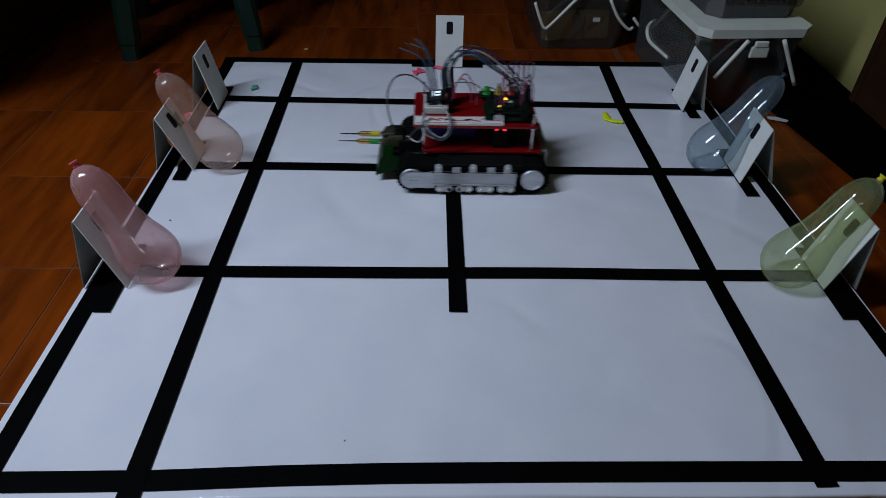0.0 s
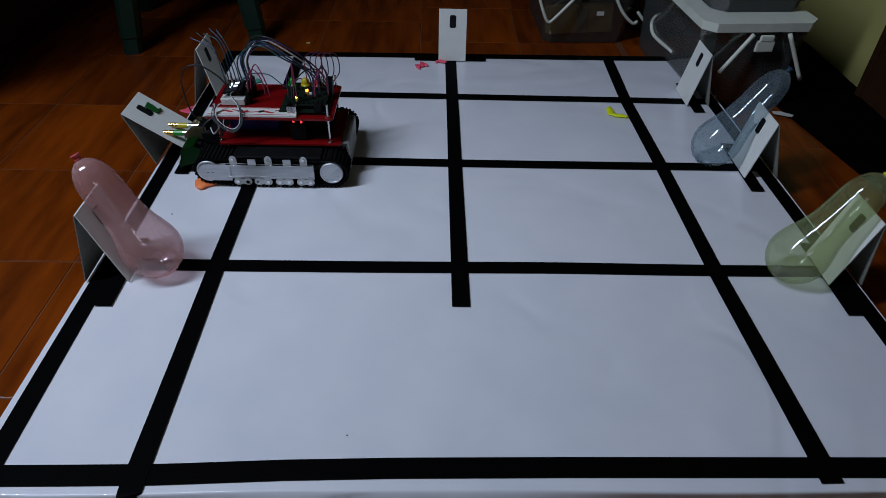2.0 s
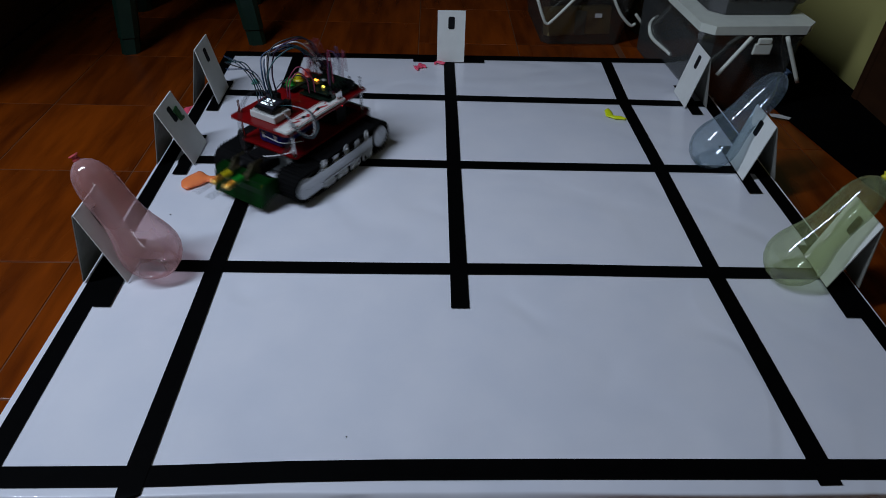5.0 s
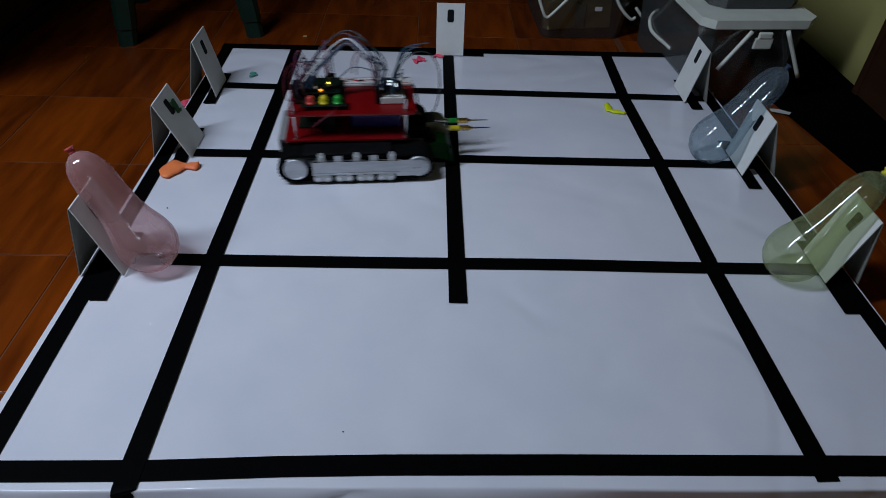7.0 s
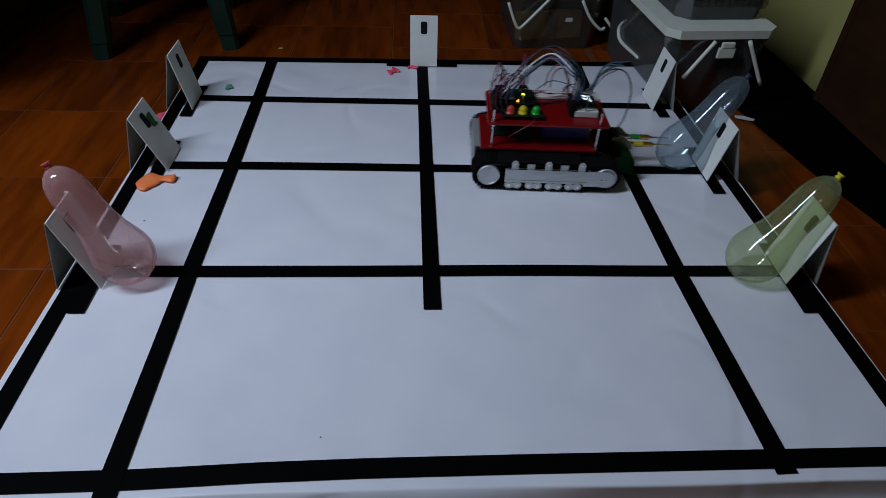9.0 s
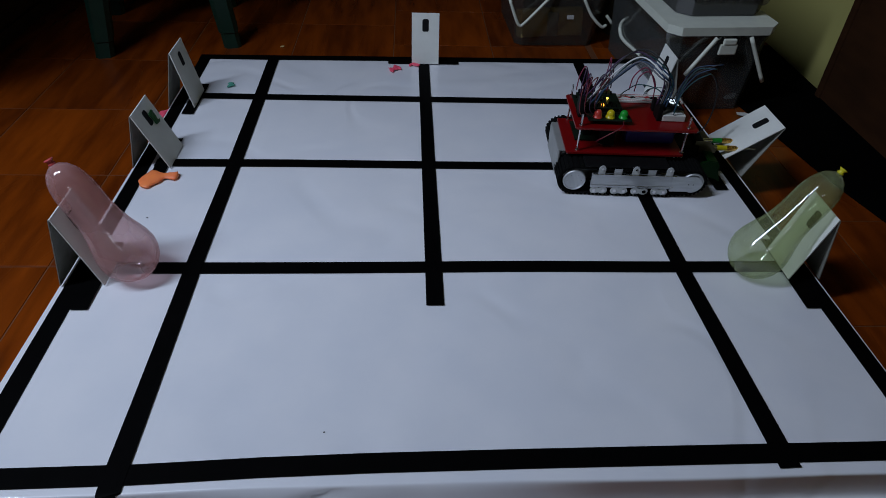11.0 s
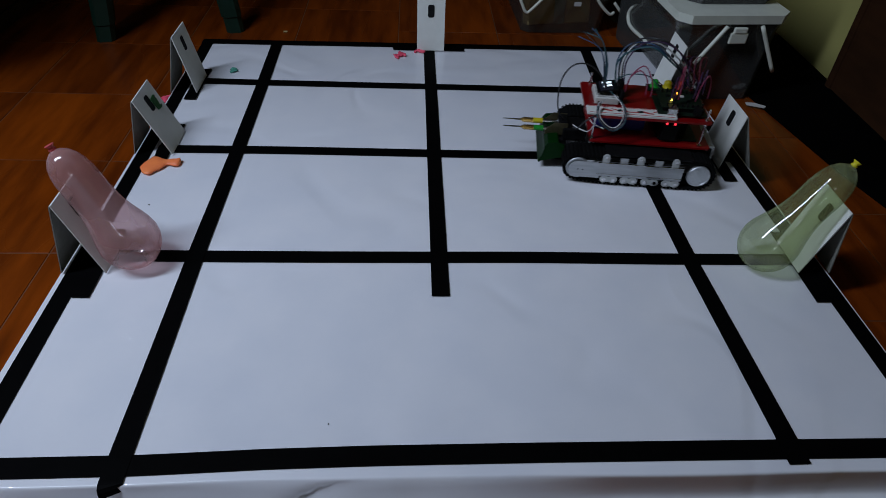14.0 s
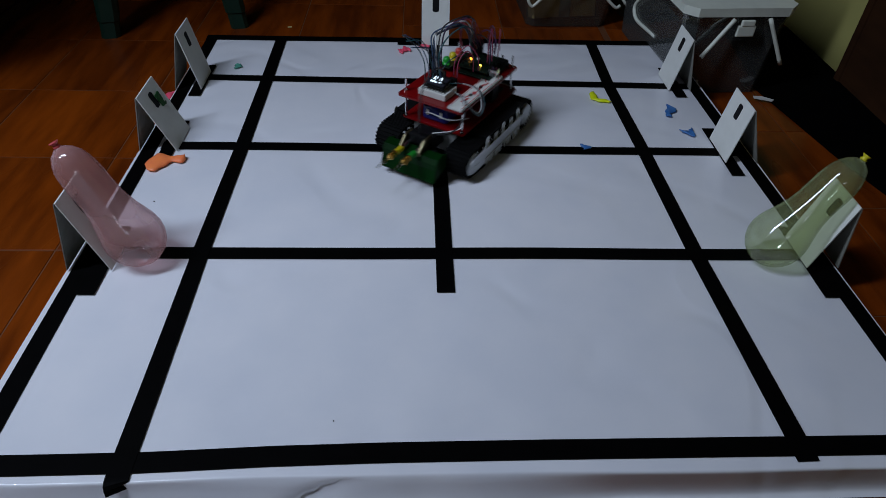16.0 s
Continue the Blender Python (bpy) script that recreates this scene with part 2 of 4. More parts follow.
FRONT_TAPE = broken_line([(-0.402, -0.2580), (-0.33, -0.2572), (-0.25, -0.2560), (-0.15, -0.2515), (-0.06, -0.2492), (0.08, -0.2478), (0.437, -0.2462)])


def fold_line(x):
    """Where the sheet turns down at the front edge."""
    s = min(1.0, max(0.0, (x - X0) / (X1 - X0)))
    y = FRONT_TAPE[min(40, int(s * 40))][1]
    y2 = FRONT_TAPE[min(40, int(s * 40) + 1)][1]
    f = s * 40 - int(s * 40)
    gap = 0.0140 + 0.0055 * min(1.0, s * 1.7)
    return y + (y2 - y) * f - gap + 0.0006 * math.sin(x * 23)


def build_course():
    course = thing("race_course", "white vinyl line-following course with black tape lines on a low board", "robot course", pose(0, 0, 0))
    bm = bmesh.new()
    add_slab(bm, [(X0 + 0.002, Y0 + 0.002), (X1 - 0.002, Y0 + 0.002), (X1 - 0.018, Y1 + 0.003), (X0 + 0.0035, Y1 - 0.003)], FLOOR + 0.0005, -0.0015)
    part("board", bm, BOARD, course)
    bm = bmesh.new()
    nx, ny = 120, 40
    grid = []
    drop = ((0.0007, 0.0001), (0.0015, 0.0005), (0.0022, 0.0013), (0.0029, 0.0034), (0.0042, 0.0085), (0.0066, 0.0160), (0.0105, 0.0235), (0.018, 0.0290), (0.031, 0.0315), (0.058, 0.0322))
    for j in range(ny + 11):
        row = []
        for i in range(nx + 1):
            along = max(0, j - 10) / ny
            left, right = X0 + 0.0015 * along, X1 - 0.0155 * along
            x = left + (right - left) * i / nx
            edge = fold_line(x)
            if j >= 10:
                y, z = edge + (Y1 - edge + 0.007 * i / nx) * along, 0.0
            else:
                k = 10 - j
                low = max(0.0, min(1.0, (k - 3) / 4))
                steep = 1.0 - 0.84 * max(0.0, min(1.0, (x + 0.06) / 0.2)) * (1.0 if k > 3 else 0.0)
                y = edge - (0.0022 if k > 3 else drop[k - 1][0]) - (min(drop[k - 1][0], 0.058) - 0.0022) * steep * (k > 3) - (0.0035 * math.sin(x * 9 + 1.3) + 0.002 * math.sin(x * 31) + 0.003) * low * steep
                # a slanting crease pressed into the hanging part
                y += 0.0075 * math.exp(-((x + 0.088 + 0.013 * (k - 4)) / 0.011) ** 2) * low
                z = max(-drop[k - 1][1], FLOOR + 0.0008)
            row.append(bm.verts.new((x, y, z)))
        grid.append(row)
    for a, b in zip(grid, grid[1:]):
        for i in range(nx):
            bm.faces.new((a[i], a[i + 1], b[i + 1], b[i]))
    part("vinyl_sheet", bm, VINYL, course, "glossy white vinyl sheet curling over the front edge", smooth=True)
    w = 0.019
    z = 0.0004
    f = fold_line(-0.266)

    def tape(line, z, width=w):
        bm = bmesh.new()
        add_strip(bm, line, width, z)
        part("tape_line", bm, TAPE, course, "black tape line")

    def wavy(a, b, amp, seed, n=24):
        out = []
        for i in range(n + 1):
            t = i / n
            o = amp * noise.noise((t * 4.0 + seed, seed * 3.1, 0.0))
            x, y = a[0] + (b[0] - a[0]) * t, a[1] + (b[1] - a[1]) * t
            out.append((x, y + o) if abs(b[0] - a[0]) > abs(b[1] - a[1]) else (x + o * 0.4, y))
        return out

    tape(wavy((-0.386, -0.263), (-0.392, 0.585), 0.001, 1), z)
    tape(wavy((0.4345, -0.257), (0.4165, 0.592), 0.001, 2), z)
    tape(FRONT_TAPE, z * 2)
    tape(wavy((-0.375, 0.0), (0.42, 0.0), 0.002, 4), z * 2)
    tape(wavy((-0.375, 0.221), (0.42, 0.216), 0.002, 5), z * 2)
    tape(wavy((-0.38, 0.424), (0.42, 0.414), 0.002, 6), z * 2)
    tape(wavy((-0.402, 0.5775), (0.428, 0.5845), 0.002, 7), z * 2)
    tape([(-0.2650, f - 0.0056, -0.0080), (-0.2657, f - 0.0042, -0.0034), (-0.2662, f - 0.0030, -0.0012), (-0.2665, f - 0.0010, -0.0002), (-0.2667, f + 0.002), (-0.2668, -0.255), (-0.2672, -0.18), (-0.2680, -0.09), (-0.2690, 0.0), (-0.2680, 0.22), (-0.2690, 0.42), (-0.2710, 0.582)], z * 3)
    tape([(0.2968, -0.2615), (0.2920, -0.12), (0.2875, 0.0), (0.2850, 0.217), (0.2800, 0.412), (0.2845, 0.586)], z * 3)
    tape(wavy((0.0, -0.062), (-0.001, 0.588), 0.001, 10), z * 3)
    # doubled strips under the cards
    for x, a, b in ((-0.3685, -0.066, 0.045), (-0.364, 0.182, 0.285), (-0.3685, 0.36, 0.465), (0.389, 0.376, 0.480), (0.3975, 0.158, 0.28), (0.4135, -0.07, 0.05)):
        tape([(x, a), (x, b)], z * 4, 0.018)
    tape([(-0.065, 0.565), (0.062, 0.565)], z * 4, 0.014)
    return course


build_course()


def build_card(width=0.058, slant=0.032, high=0.086, back=0.014, slot=(0.011, 0.021)):
    """A folded tent card; its face leans towards -x and its foot lies along y at the origin."""
    card = thing("target_card", "folded white tent card with a black marker slot, standing on tape", "target card", group="target cards round the course")
    t = 0.0012
    bm = bmesh.new()
    h = width / 2
    outline = [(0, 0), (-slant, high), (-slant - t, high), (-t, 0)]
    add_slab(bm, outline, -h, h, Matrix(((1, 0, 0, 0), (0, 0, 1, 0), (0, 1, 0, 0), (0, 0, 0, 1))))
    part("front_panel", bm, CARD, card)
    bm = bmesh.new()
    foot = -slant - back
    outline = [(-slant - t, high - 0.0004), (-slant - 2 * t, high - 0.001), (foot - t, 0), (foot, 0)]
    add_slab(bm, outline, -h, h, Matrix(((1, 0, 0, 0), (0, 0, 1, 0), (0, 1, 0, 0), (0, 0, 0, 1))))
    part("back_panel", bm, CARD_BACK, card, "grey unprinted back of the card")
    up = Vector((-slant, 0, high)).normalized()
    m = Matrix.Translation(Vector((-slant, 0, high)) * 0.765) @ Matrix((
        (0, up.x, up.z, 0), (1, 0, 0, 0), (0, up.z, -up.x, 0), (0, 0, 0, 1)))
    bm = bmesh.new()
    a, b = slot[0] / 2, slot[1] / 2
    c = 0.002
    add_slab(bm, [(-a + c, -b), (a - c, -b), (a, -b + c), (a, b - c), (a - c, b), (-a + c, b), (-a, b - c), (-a, -b + c)], -0.0006, 0.0005, m)
    part("marker_slot", bm, INK, card, "black marker rectangle")
    return card


card_a = build_card(0.056, 0.028, 0.088, 0.018)
card_a.matrix_basis = pose(-0.354, -0.002, 0.002)
card_b = build_card(0.062, 0.033, 0.077, 0.016)
card_b.matrix_basis = pose(-0.350, 0.235, 0.002)
card_c = build_card(0.062, 0.019, 0.087, 0.020)
card_c.matrix_basis = pose(-0.362, 0.411, 0.002)
card_d = build_card(0.060, 0.017, 0.084, 0.018)
card_d.matrix_basis = pose(0.374, 0.427, 0.002, rz=180)
card_e = build_card(0.064, 0.018, 0.081, 0.026)
card_e.matrix_basis = pose(0.390, 0.220, 0.002, rz=180)
card_f = build_card(0.056, 0.024, 0.084, 0.012)
card_f.matrix_basis = pose(0.405, 0.004, 0.002, rz=180)
card_back = build_card(0.048, 0.015, 0.086, 0.026)
card_back.matrix_basis = pose(0.0015, 0.557, 0.002, rz=-90)

# ---- balloons ----
RUBBER = [(0.0, 0.0020), (0.0105, 0.0040), (0.0190, 0.0090), (0.0258, 0.0165), (0.0300, 0.0255), (0.0316, 0.0350), (0.0305, 0.0450), (0.0277, 0.0550), (0.0246, 0.0650), (0.0223, 0.0755),
          (0.0211, 0.0870), (0.0208, 0.0985), (0.0210, 0.1090), (0.0206, 0.1190), (0.0191, 0.1280), (0.0162, 0.1362), (0.0118, 0.1427), (0.0062, 0.1468), (0.0026, 0.1484)]


def balloon_pose(base, tip):
    base, tip = Vector(base), Vector(tip)
    return Matrix.Translation(base) @ (tip - base).to_track_quat("Z", "Y").to_matrix().to_4x4() @ Matrix.Translation((0, 0, -0.036))


def add_knot(bm):
    add_lathe(bm, [(0.0, 0.1476), (0.0030, 0.1479), (0.0040, 0.1494), (0.0028, 0.1508), (0.0031, 0.1520), (0.0046, 0.1536), (0.0049, 0.1543), (0.0, 0.1531)], 12)


def build_balloon(name_colour, film, knot, base, tip):
    b = thing("balloon", f"pear-shaped translucent {name_colour} balloon leaning on a target card", "balloon", balloon_pose(base, tip), "balloons on the target cards")
    bm = bmesh.new()
    add_lathe(bm, RUBBER, 40)
    part("skin", bm, film, b, smooth=True)
    bm = bmesh.new()
    add_knot(bm)
    part("knot", bm, knot, b, "tied rubber knot", smooth=True)
    return b


PINK_FILM = film_material("pink_rubber_film", (1.0, 0.61, 0.58), 0.68, (1.0, 0.88, 0.89))
YELLOW_FILM = film_material("yellow_green_rubber_film", (0.64, 0.70, 0.34), 0.80, (0.93, 0.98, 0.85))
BLUE_FILM = film_material("blue_rubber_film", (0.36, 0.47, 0.54), 0.79, (0.88, 0.94, 0.97))
ORANGE_FILM = film_material("peach_rubber_film", (1.0, 0.62, 0.48), 0.78, (1.0, 0.96, 0.93))
PINK_RUBBER = material("red_pink_rubber", (0.85, 0.13, 0.13), 0.45, colour2=(0.7, 0.1, 0.11), scale=200)
YELLOW_RUBBER = material("yellow_rubber", (0.75, 0.66, 0.02), 0.45, colour2=(0.62, 0.56, 0.02), scale=200)
BLUE_RUBBER = material("blue_rubber", (0.03, 0.12, 0.36), 0.4, colour2=(0.05, 0.2, 0.5), scale=150)
DARKBLUE_RUBBER = material("dark_blue_rubber", (0.012, 0.03, 0.06), 0.4, colour2=(0.016, 0.04, 0.08), scale=150)
ORANGE_RUBBER = material("orange_rubber", (1.0, 0.27, 0.07), 0.5, colour2=(0.9, 0.2, 0.07), scale=150)

balloon_pink = build_balloon("pink", PINK_FILM, PINK_RUBBER, (-0.329, -0.010, 0.033), (-0.382, 0.004, 0.142))
balloon_yellow = build_balloon("yellow-green", YELLOW_FILM, YELLOW_RUBBER, (0.366, -0.009, 0.033), (0.425, 0.004, 0.124))

# ---- the tracked robot ----
RED = material("red_acrylic", (0.19, 0.003, 0.004), 0.3, colour2=(0.14, 0.002, 0.003), scale=30, spec=0.35, bump=0.03, bump_scale=60)
ALU = material("brushed_aluminium", (0.62, 0.64, 0.66), 0.42, metal=0.75, colour2=(0.5, 0.52, 0.54), scale=140, stretch=(0.3, 1, 2), bump=0.04, bump_scale=400, rough2=0.55)
CHASSIS = material("dull_aluminium", (0.42, 0.43, 0.42), 0.5, metal=0.5, colour2=(0.34, 0.35, 0.34), scale=60)
CHROME = material("chrome", (0.8, 0.8, 0.8), 0.15, metal=1.0, colour2=(0.7, 0.7, 0.7), scale=200)
BRASS = material("brass", (0.78, 0.52, 0.16), 0.25, metal=1.0, colour2=(0.65, 0.42, 0.12), scale=200)
TREAD = material("black_track_rubber", (0.004, 0.004, 0.0042), 0.85, colour2=(0.006, 0.006, 0.006), scale=120, bump=0.2, bump_scale=300, spec=0.04)
BLACKPLASTIC = material("black_plastic", (0.004, 0.004, 0.0044), 0.5, colour2=(0.007, 0.007, 0.0075), scale=100, spec=0.1)
PCB = material("dark_circuit_board", (0.004, 0.010, 0.006), 0.4, colour2=(0.008, 0.016, 0.010), scale=300, spec=0.2)
WHITEPLASTIC = material("white_plastic", (0.68, 0.68, 0.64), 0.5, colour2=(0.6, 0.6, 0.56), scale=90, bump=0.1, bump_scale=500)
REDPRINT = material("red_print", (0.45, 0.03, 0.03), 0.5, colour2=(0.35, 0.02, 0.02), scale=200)
OLIVE = material("dark_olive_metal", (0.22, 0.19, 0.11), 0.28, metal=0.8, colour2=(0.15, 0.13, 0.07), scale=80)
CLEARGREY = material("frosted_clear_plastic", (0.55, 0.57, 0.57), 0.3, colour2=(0.46, 0.48, 0.48), scale=120)
BLADE = material("green_acrylic", (0.0015, 0.024, 0.003), 0.4, colour2=(0.001, 0.016, 0.002), scale=40, spec=0.08)
LIPO = material("blue_shrink_wrap", (0.01, 0.02, 0.20), 0.3, colour2=(0.008, 0.015, 0.14), scale=50)
LENS_G = material("green_lamp_lens", (0.012, 0.30, 0.03), 0.3, colour2=(0.010, 0.24, 0.022), scale=100)
LENS_Y = material("yellow_lamp_lens", (0.62, 0.50, 0.01), 0.3, colour2=(0.52, 0.42, 0.01), scale=100)
LENS_R = material("red_lamp_lens", (0.55, 0.05, 0.03), 0.3, colour2=(0.45, 0.04, 0.03), scale=100)
GLOW_Y = material("lit_yellow_led", (0.8, 0.7, 0.1), 0.4, emission=(1.0, 0.75, 0.1), strength=3.0)
GLOW_A = material("lit_orange_led", (0.8, 0.4, 0.1), 0.4, emission=(1.0, 0.35, 0.03), strength=4.0)
GLOW_R = material("lit_red_led", (0.8, 0.1, 0.1), 0.4, emission=(1.0, 0.03, 0.05), strength=2.5)
SCREEN = material("lit_screen", (0.02, 0.02, 0.03), 0.2, colour2=(0.03, 0.03, 0.04), scale=100)
SCREEN_ON = material("lit_screen_marks", (0.8, 0.9, 1.0), 0.3, emission=(0.75, 0.9, 1.0), strength=1.1)
WIRES = {
    "pink": material("pink_wire", (0.26, 0.03, 0.08), 0.4, colour2=(0.2, 0.025, 0.06), scale=80),
    "black": material("black_wire", (0.012, 0.012, 0.014), 0.45, colour2=(0.02, 0.02, 0.022), scale=80),
    "white": material("white_wire", (0.75, 0.75, 0.75), 0.45, colour2=(0.68, 0.68, 0.68), scale=80),
    "grey": material("grey_wire", (0.11, 0.11, 0.13), 0.4, colour2=(0.09, 0.09, 0.11), scale=80),
    "blue": material("blue_wire", (0.025, 0.06, 0.13), 0.4, colour2=(0.02, 0.05, 0.1), scale=80),
    "red": material("maroon_wire", (0.15, 0.01, 0.02), 0.45, colour2=(0.13, 0.012, 0.025), scale=80),
    "teal": material("teal_wire", (0.015, 0.08, 0.09), 0.4, colour2=(0.012, 0.06, 0.07), scale=80),
    "purple": material("purple_wire", (0.05, 0.02, 0.07), 0.45, colour2=(0.04, 0.015, 0.055), scale=80),
}

REAR, FRONT = (-0.0765, 0.0215, 0.0215), (0.0793, 0.0222, 0.0188)


def loop_line(r_off=0.0, n=16):
    """The closed outline of a track in x and z, round both end wheels."""
    out = []
    for k in range(n + 1):
        a = math.radians(90 + 180 * k / n)
        out.append((REAR[0] + (REAR[2] + r_off) * math.cos(a), REAR[1] + (REAR[2] + r_off) * math.sin(a)))
    for k in range(1, 10):
        t = k / 10
        out.append((REAR[0] + (FRONT[0] - REAR[0]) * t, -r_off + 0.0032 * max(0, t - 0.8) * 5))
    for k in range(n + 1):
        a = math.radians(-90 + 180 * k / n)
        out.append((FRONT[0] + (FRONT[2] + r_off) * math.cos(a), FRONT[1] + (FRONT[2] + r_off) * math.sin(a)))
    for k in range(1, 10):
        t = k / 10
        out.append((FRONT[0] + (REAR[0] - FRONT[0]) * t, FRONT[1] + FRONT[2] + r_off + (REAR[1] + REAR[2] - FRONT[1] - FRONT[2]) * t - 0.0012 * math.sin(math.pi * t)))
    return out


def build_track(robot, side):
    """side: 1 left, -1 right. Outer face at 71 mm."""
    name = "left" if side > 0 else "right"
    yo, yi = 0.0688 * side, 0.0350 * side
    bm = bmesh.new()
    outer, inner = loop_line(-0.0012), loop_line(-0.004)
    n = len(outer)
    ring = [[bm.verts.new((p[0], y, p[1])) for p in line] for line, y in ((outer, yo), (outer, yi), (inner, yi), (inner, yo))]
    for a in range(4):
        for k in range(n):
            bm.faces.new((ring[a][k], ring[a][(k + 1) % n], ring[(a + 1) % 4][(k + 1) % n], ring[(a + 1) % 4][k]))
    track = part("track", bm, TREAD, robot, f"black rubber {name} crawler track")
    # cleats along the loop
    bm = bmesh.new()
    line = loop_line(-0.0006)
    walked, step = 0.0, 0.0052
    for k in range(n):
        p, q = Vector(line[k]), Vector(line[(k + 1) % n])
        d = (q - p).length
        while walked < d:
            c = p + (q - p) * (walked / d)
            u = (q - p).normalized()
            m = Matrix(((u.x, 0, u.y, c.x), (0, 1, 0, (yo + yi) / 2), (u.y, 0, -u.x, c.y), (0, 0, 0, 1)))
            add_box(bm, (0, 0, 0), (0.0026, 0.0346, 0.0020), 0, m)
            walked += step
        walked -= d
    tagged(part("cleat_band", bm, TREAD, track), kind="stuff")
    y = 0.0708 * side
    # rear drive wheel and front idler turn with the track
    wheels = []
    for (wx, wz, r), rr in ((REAR, 0.0150), (FRONT, 0.0148)):
        bm = bmesh.new()
        turn = Matrix.Rotation(math.radians(-90 * side), 4, "X")
        add_lathe(bm, [(0.0, 0.0), (rr * 0.82, 0.0), (rr * 0.86, 0.0007), (rr * 0.95, 0.0007), (rr, -0.0006), (rr, -0.003), (rr * 0.9, -0.0035), (0.0, -0.0035)], 28, turn)
        hub = part("wheel", bm, ALU, robot, "round aluminium wheel disc", smooth=False)
        hub.location = (wx, y - 0.0012 * side, wz)
        for k in range(6):
            a = math.radians(60 * k + 15)
            bm = bmesh.new()
            add_rod(bm, (rr * 0.6 * math.cos(a), 0.0002 * side, rr * 0.6 * math.sin(a)), (rr * 0.6 * math.cos(a), 0.0007 * side, rr * 0.6 * math.sin(a)), 0.0008, 8)
            part("rivet", bm, CHROME, hub)
        wheels.append(hub)
    # side rail with its arm to the idler
    bm = bmesh.new()
    up = Matrix(((1, 0, 0, 0), (0, 0, 1, 0), (0, 1, 0, 0), (0, 0, 0, 1)))
    y0, y1 = (y - 0.0005 * side, y + 0.0012 * side)
    add_slab(bm, [(-0.055, 0.0135), (0.056, 0.0135), (0.056, 0.0345), (-0.055, 0.0345)], min(y0, y1), max(y0, y1), up, 0.0004)
    rail = part("side_rail", bm, ALU, robot, "bright aluminium side rail")
    # chrome strips added to give the rail its bright glint lines
    for z, d in ((0.0347, 0.0030), (0.0172, 0.0012)):
        bm = bmesh.new()
        add_box(bm, (0.0, y + (0.0012 + d / 2) * side, z), (0.109, d, 0.0008), 0.0003)
        part("rail_glint_strip", bm, CHROME, rail, "bright folded lip")
    bm = bmesh.new()
    arm = [(0.05, 0.0105), (0.079, 0.0105)] + [(0.0795 + 0.0115 * math.sin(a), 0.022 - 0.0115 * math.cos(a)) for a in [math.radians(d) for d in range(10, 180, 17)]] + [(0.079, 0.0335), (0.05, 0.0335)]
    y0, y1 = (y + 0.0003 * side, y + 0.0018 * side)
    add_slab(bm, arm, min(y0, y1), max(y0, y1), up, 0.0003)
    idler_arm = part("idler_arm", bm, ALU, robot, "rounded aluminium arm over the idler wheel")
    for dx in (0.073, 0.079):
        bm = bmesh.new()
        add_rod(bm, (dx, y1 if side > 0 else y0 - 0, 0.022), (dx, y + 0.0022 * side, 0.022), 0.0008, 8)
        part("rivet", bm, BLACKPLASTIC, idler_arm)
    for tx, rounded in ((0.045, True), (0.022, False), (0.001, True), (-0.022, False), (-0.043, True)):
        bm = bmesh.new()
        if rounded:
            shape = [(tx - 0.0045, 0.033), (tx + 0.0045, 0.033), (tx + 0.0045, 0.042)] + [(tx + 0.0042 * math.cos(a), 0.042 + 0.0042 * math.sin(a)) for a in [math.radians(d) for d in range(20, 180, 32)]] + [(tx - 0.0045, 0.042)]
        else:
            shape = [(tx - 0.005, 0.033), (tx + 0.005, 0.033), (tx + 0.005, 0.0415), (tx - 0.005, 0.0415)]
        y0, y1 = (y - 0.0002 * side, y + 0.0010 * side)
        add_slab(bm, shape, min(y0, y1), max(y0, y1), up)
        tab = part("rail_tab", bm, CLEARGREY if rounded else ALU, robot)
        if rounded:
            bm = bmesh.new()
            add_rod(bm, (tx, y, 0.042), (tx, y + 0.0024 * side, 0.042), 0.0016, 10)
            part("screw", bm, CHROME, tab)
    # bogies: a clear link with two small rollers each
    for bx in (0.037, 0.011, -0.016, -0.043):
        bm = bmesh.new()
        y0, y1 = (y - 0.0002 * side, y + 0.0012 * side)
        ends = [[(bx + e * (0.0062 + 0.0052 * math.cos(a)), 0.0088 + 0.0052 * math.sin(a)) for a in [math.radians(d) for d in (-115, -75, -35, 0, 35, 75, 115)]] for e in (1, -1)]
        link = ends[0] + [(bx, 0.0122)] + ends[1][::-1] + [(bx, 0.0056)]
        add_slab(bm, link, min(y0, y1), max(y0, y1), up)
        bogie = part("bogie", bm, CLEARGREY, robot, "clear plastic bogie link")
        for dx in (-0.0062, 0.0062):
            bm = bmesh.new()
            add_rod(bm, (bx + dx, y - 0.02 * side, 0.0088), (bx + dx, y + 0.0020 * side, 0.0088), 0.0024, 12)
            part("roller", bm, CHROME, bogie)
    return wheels


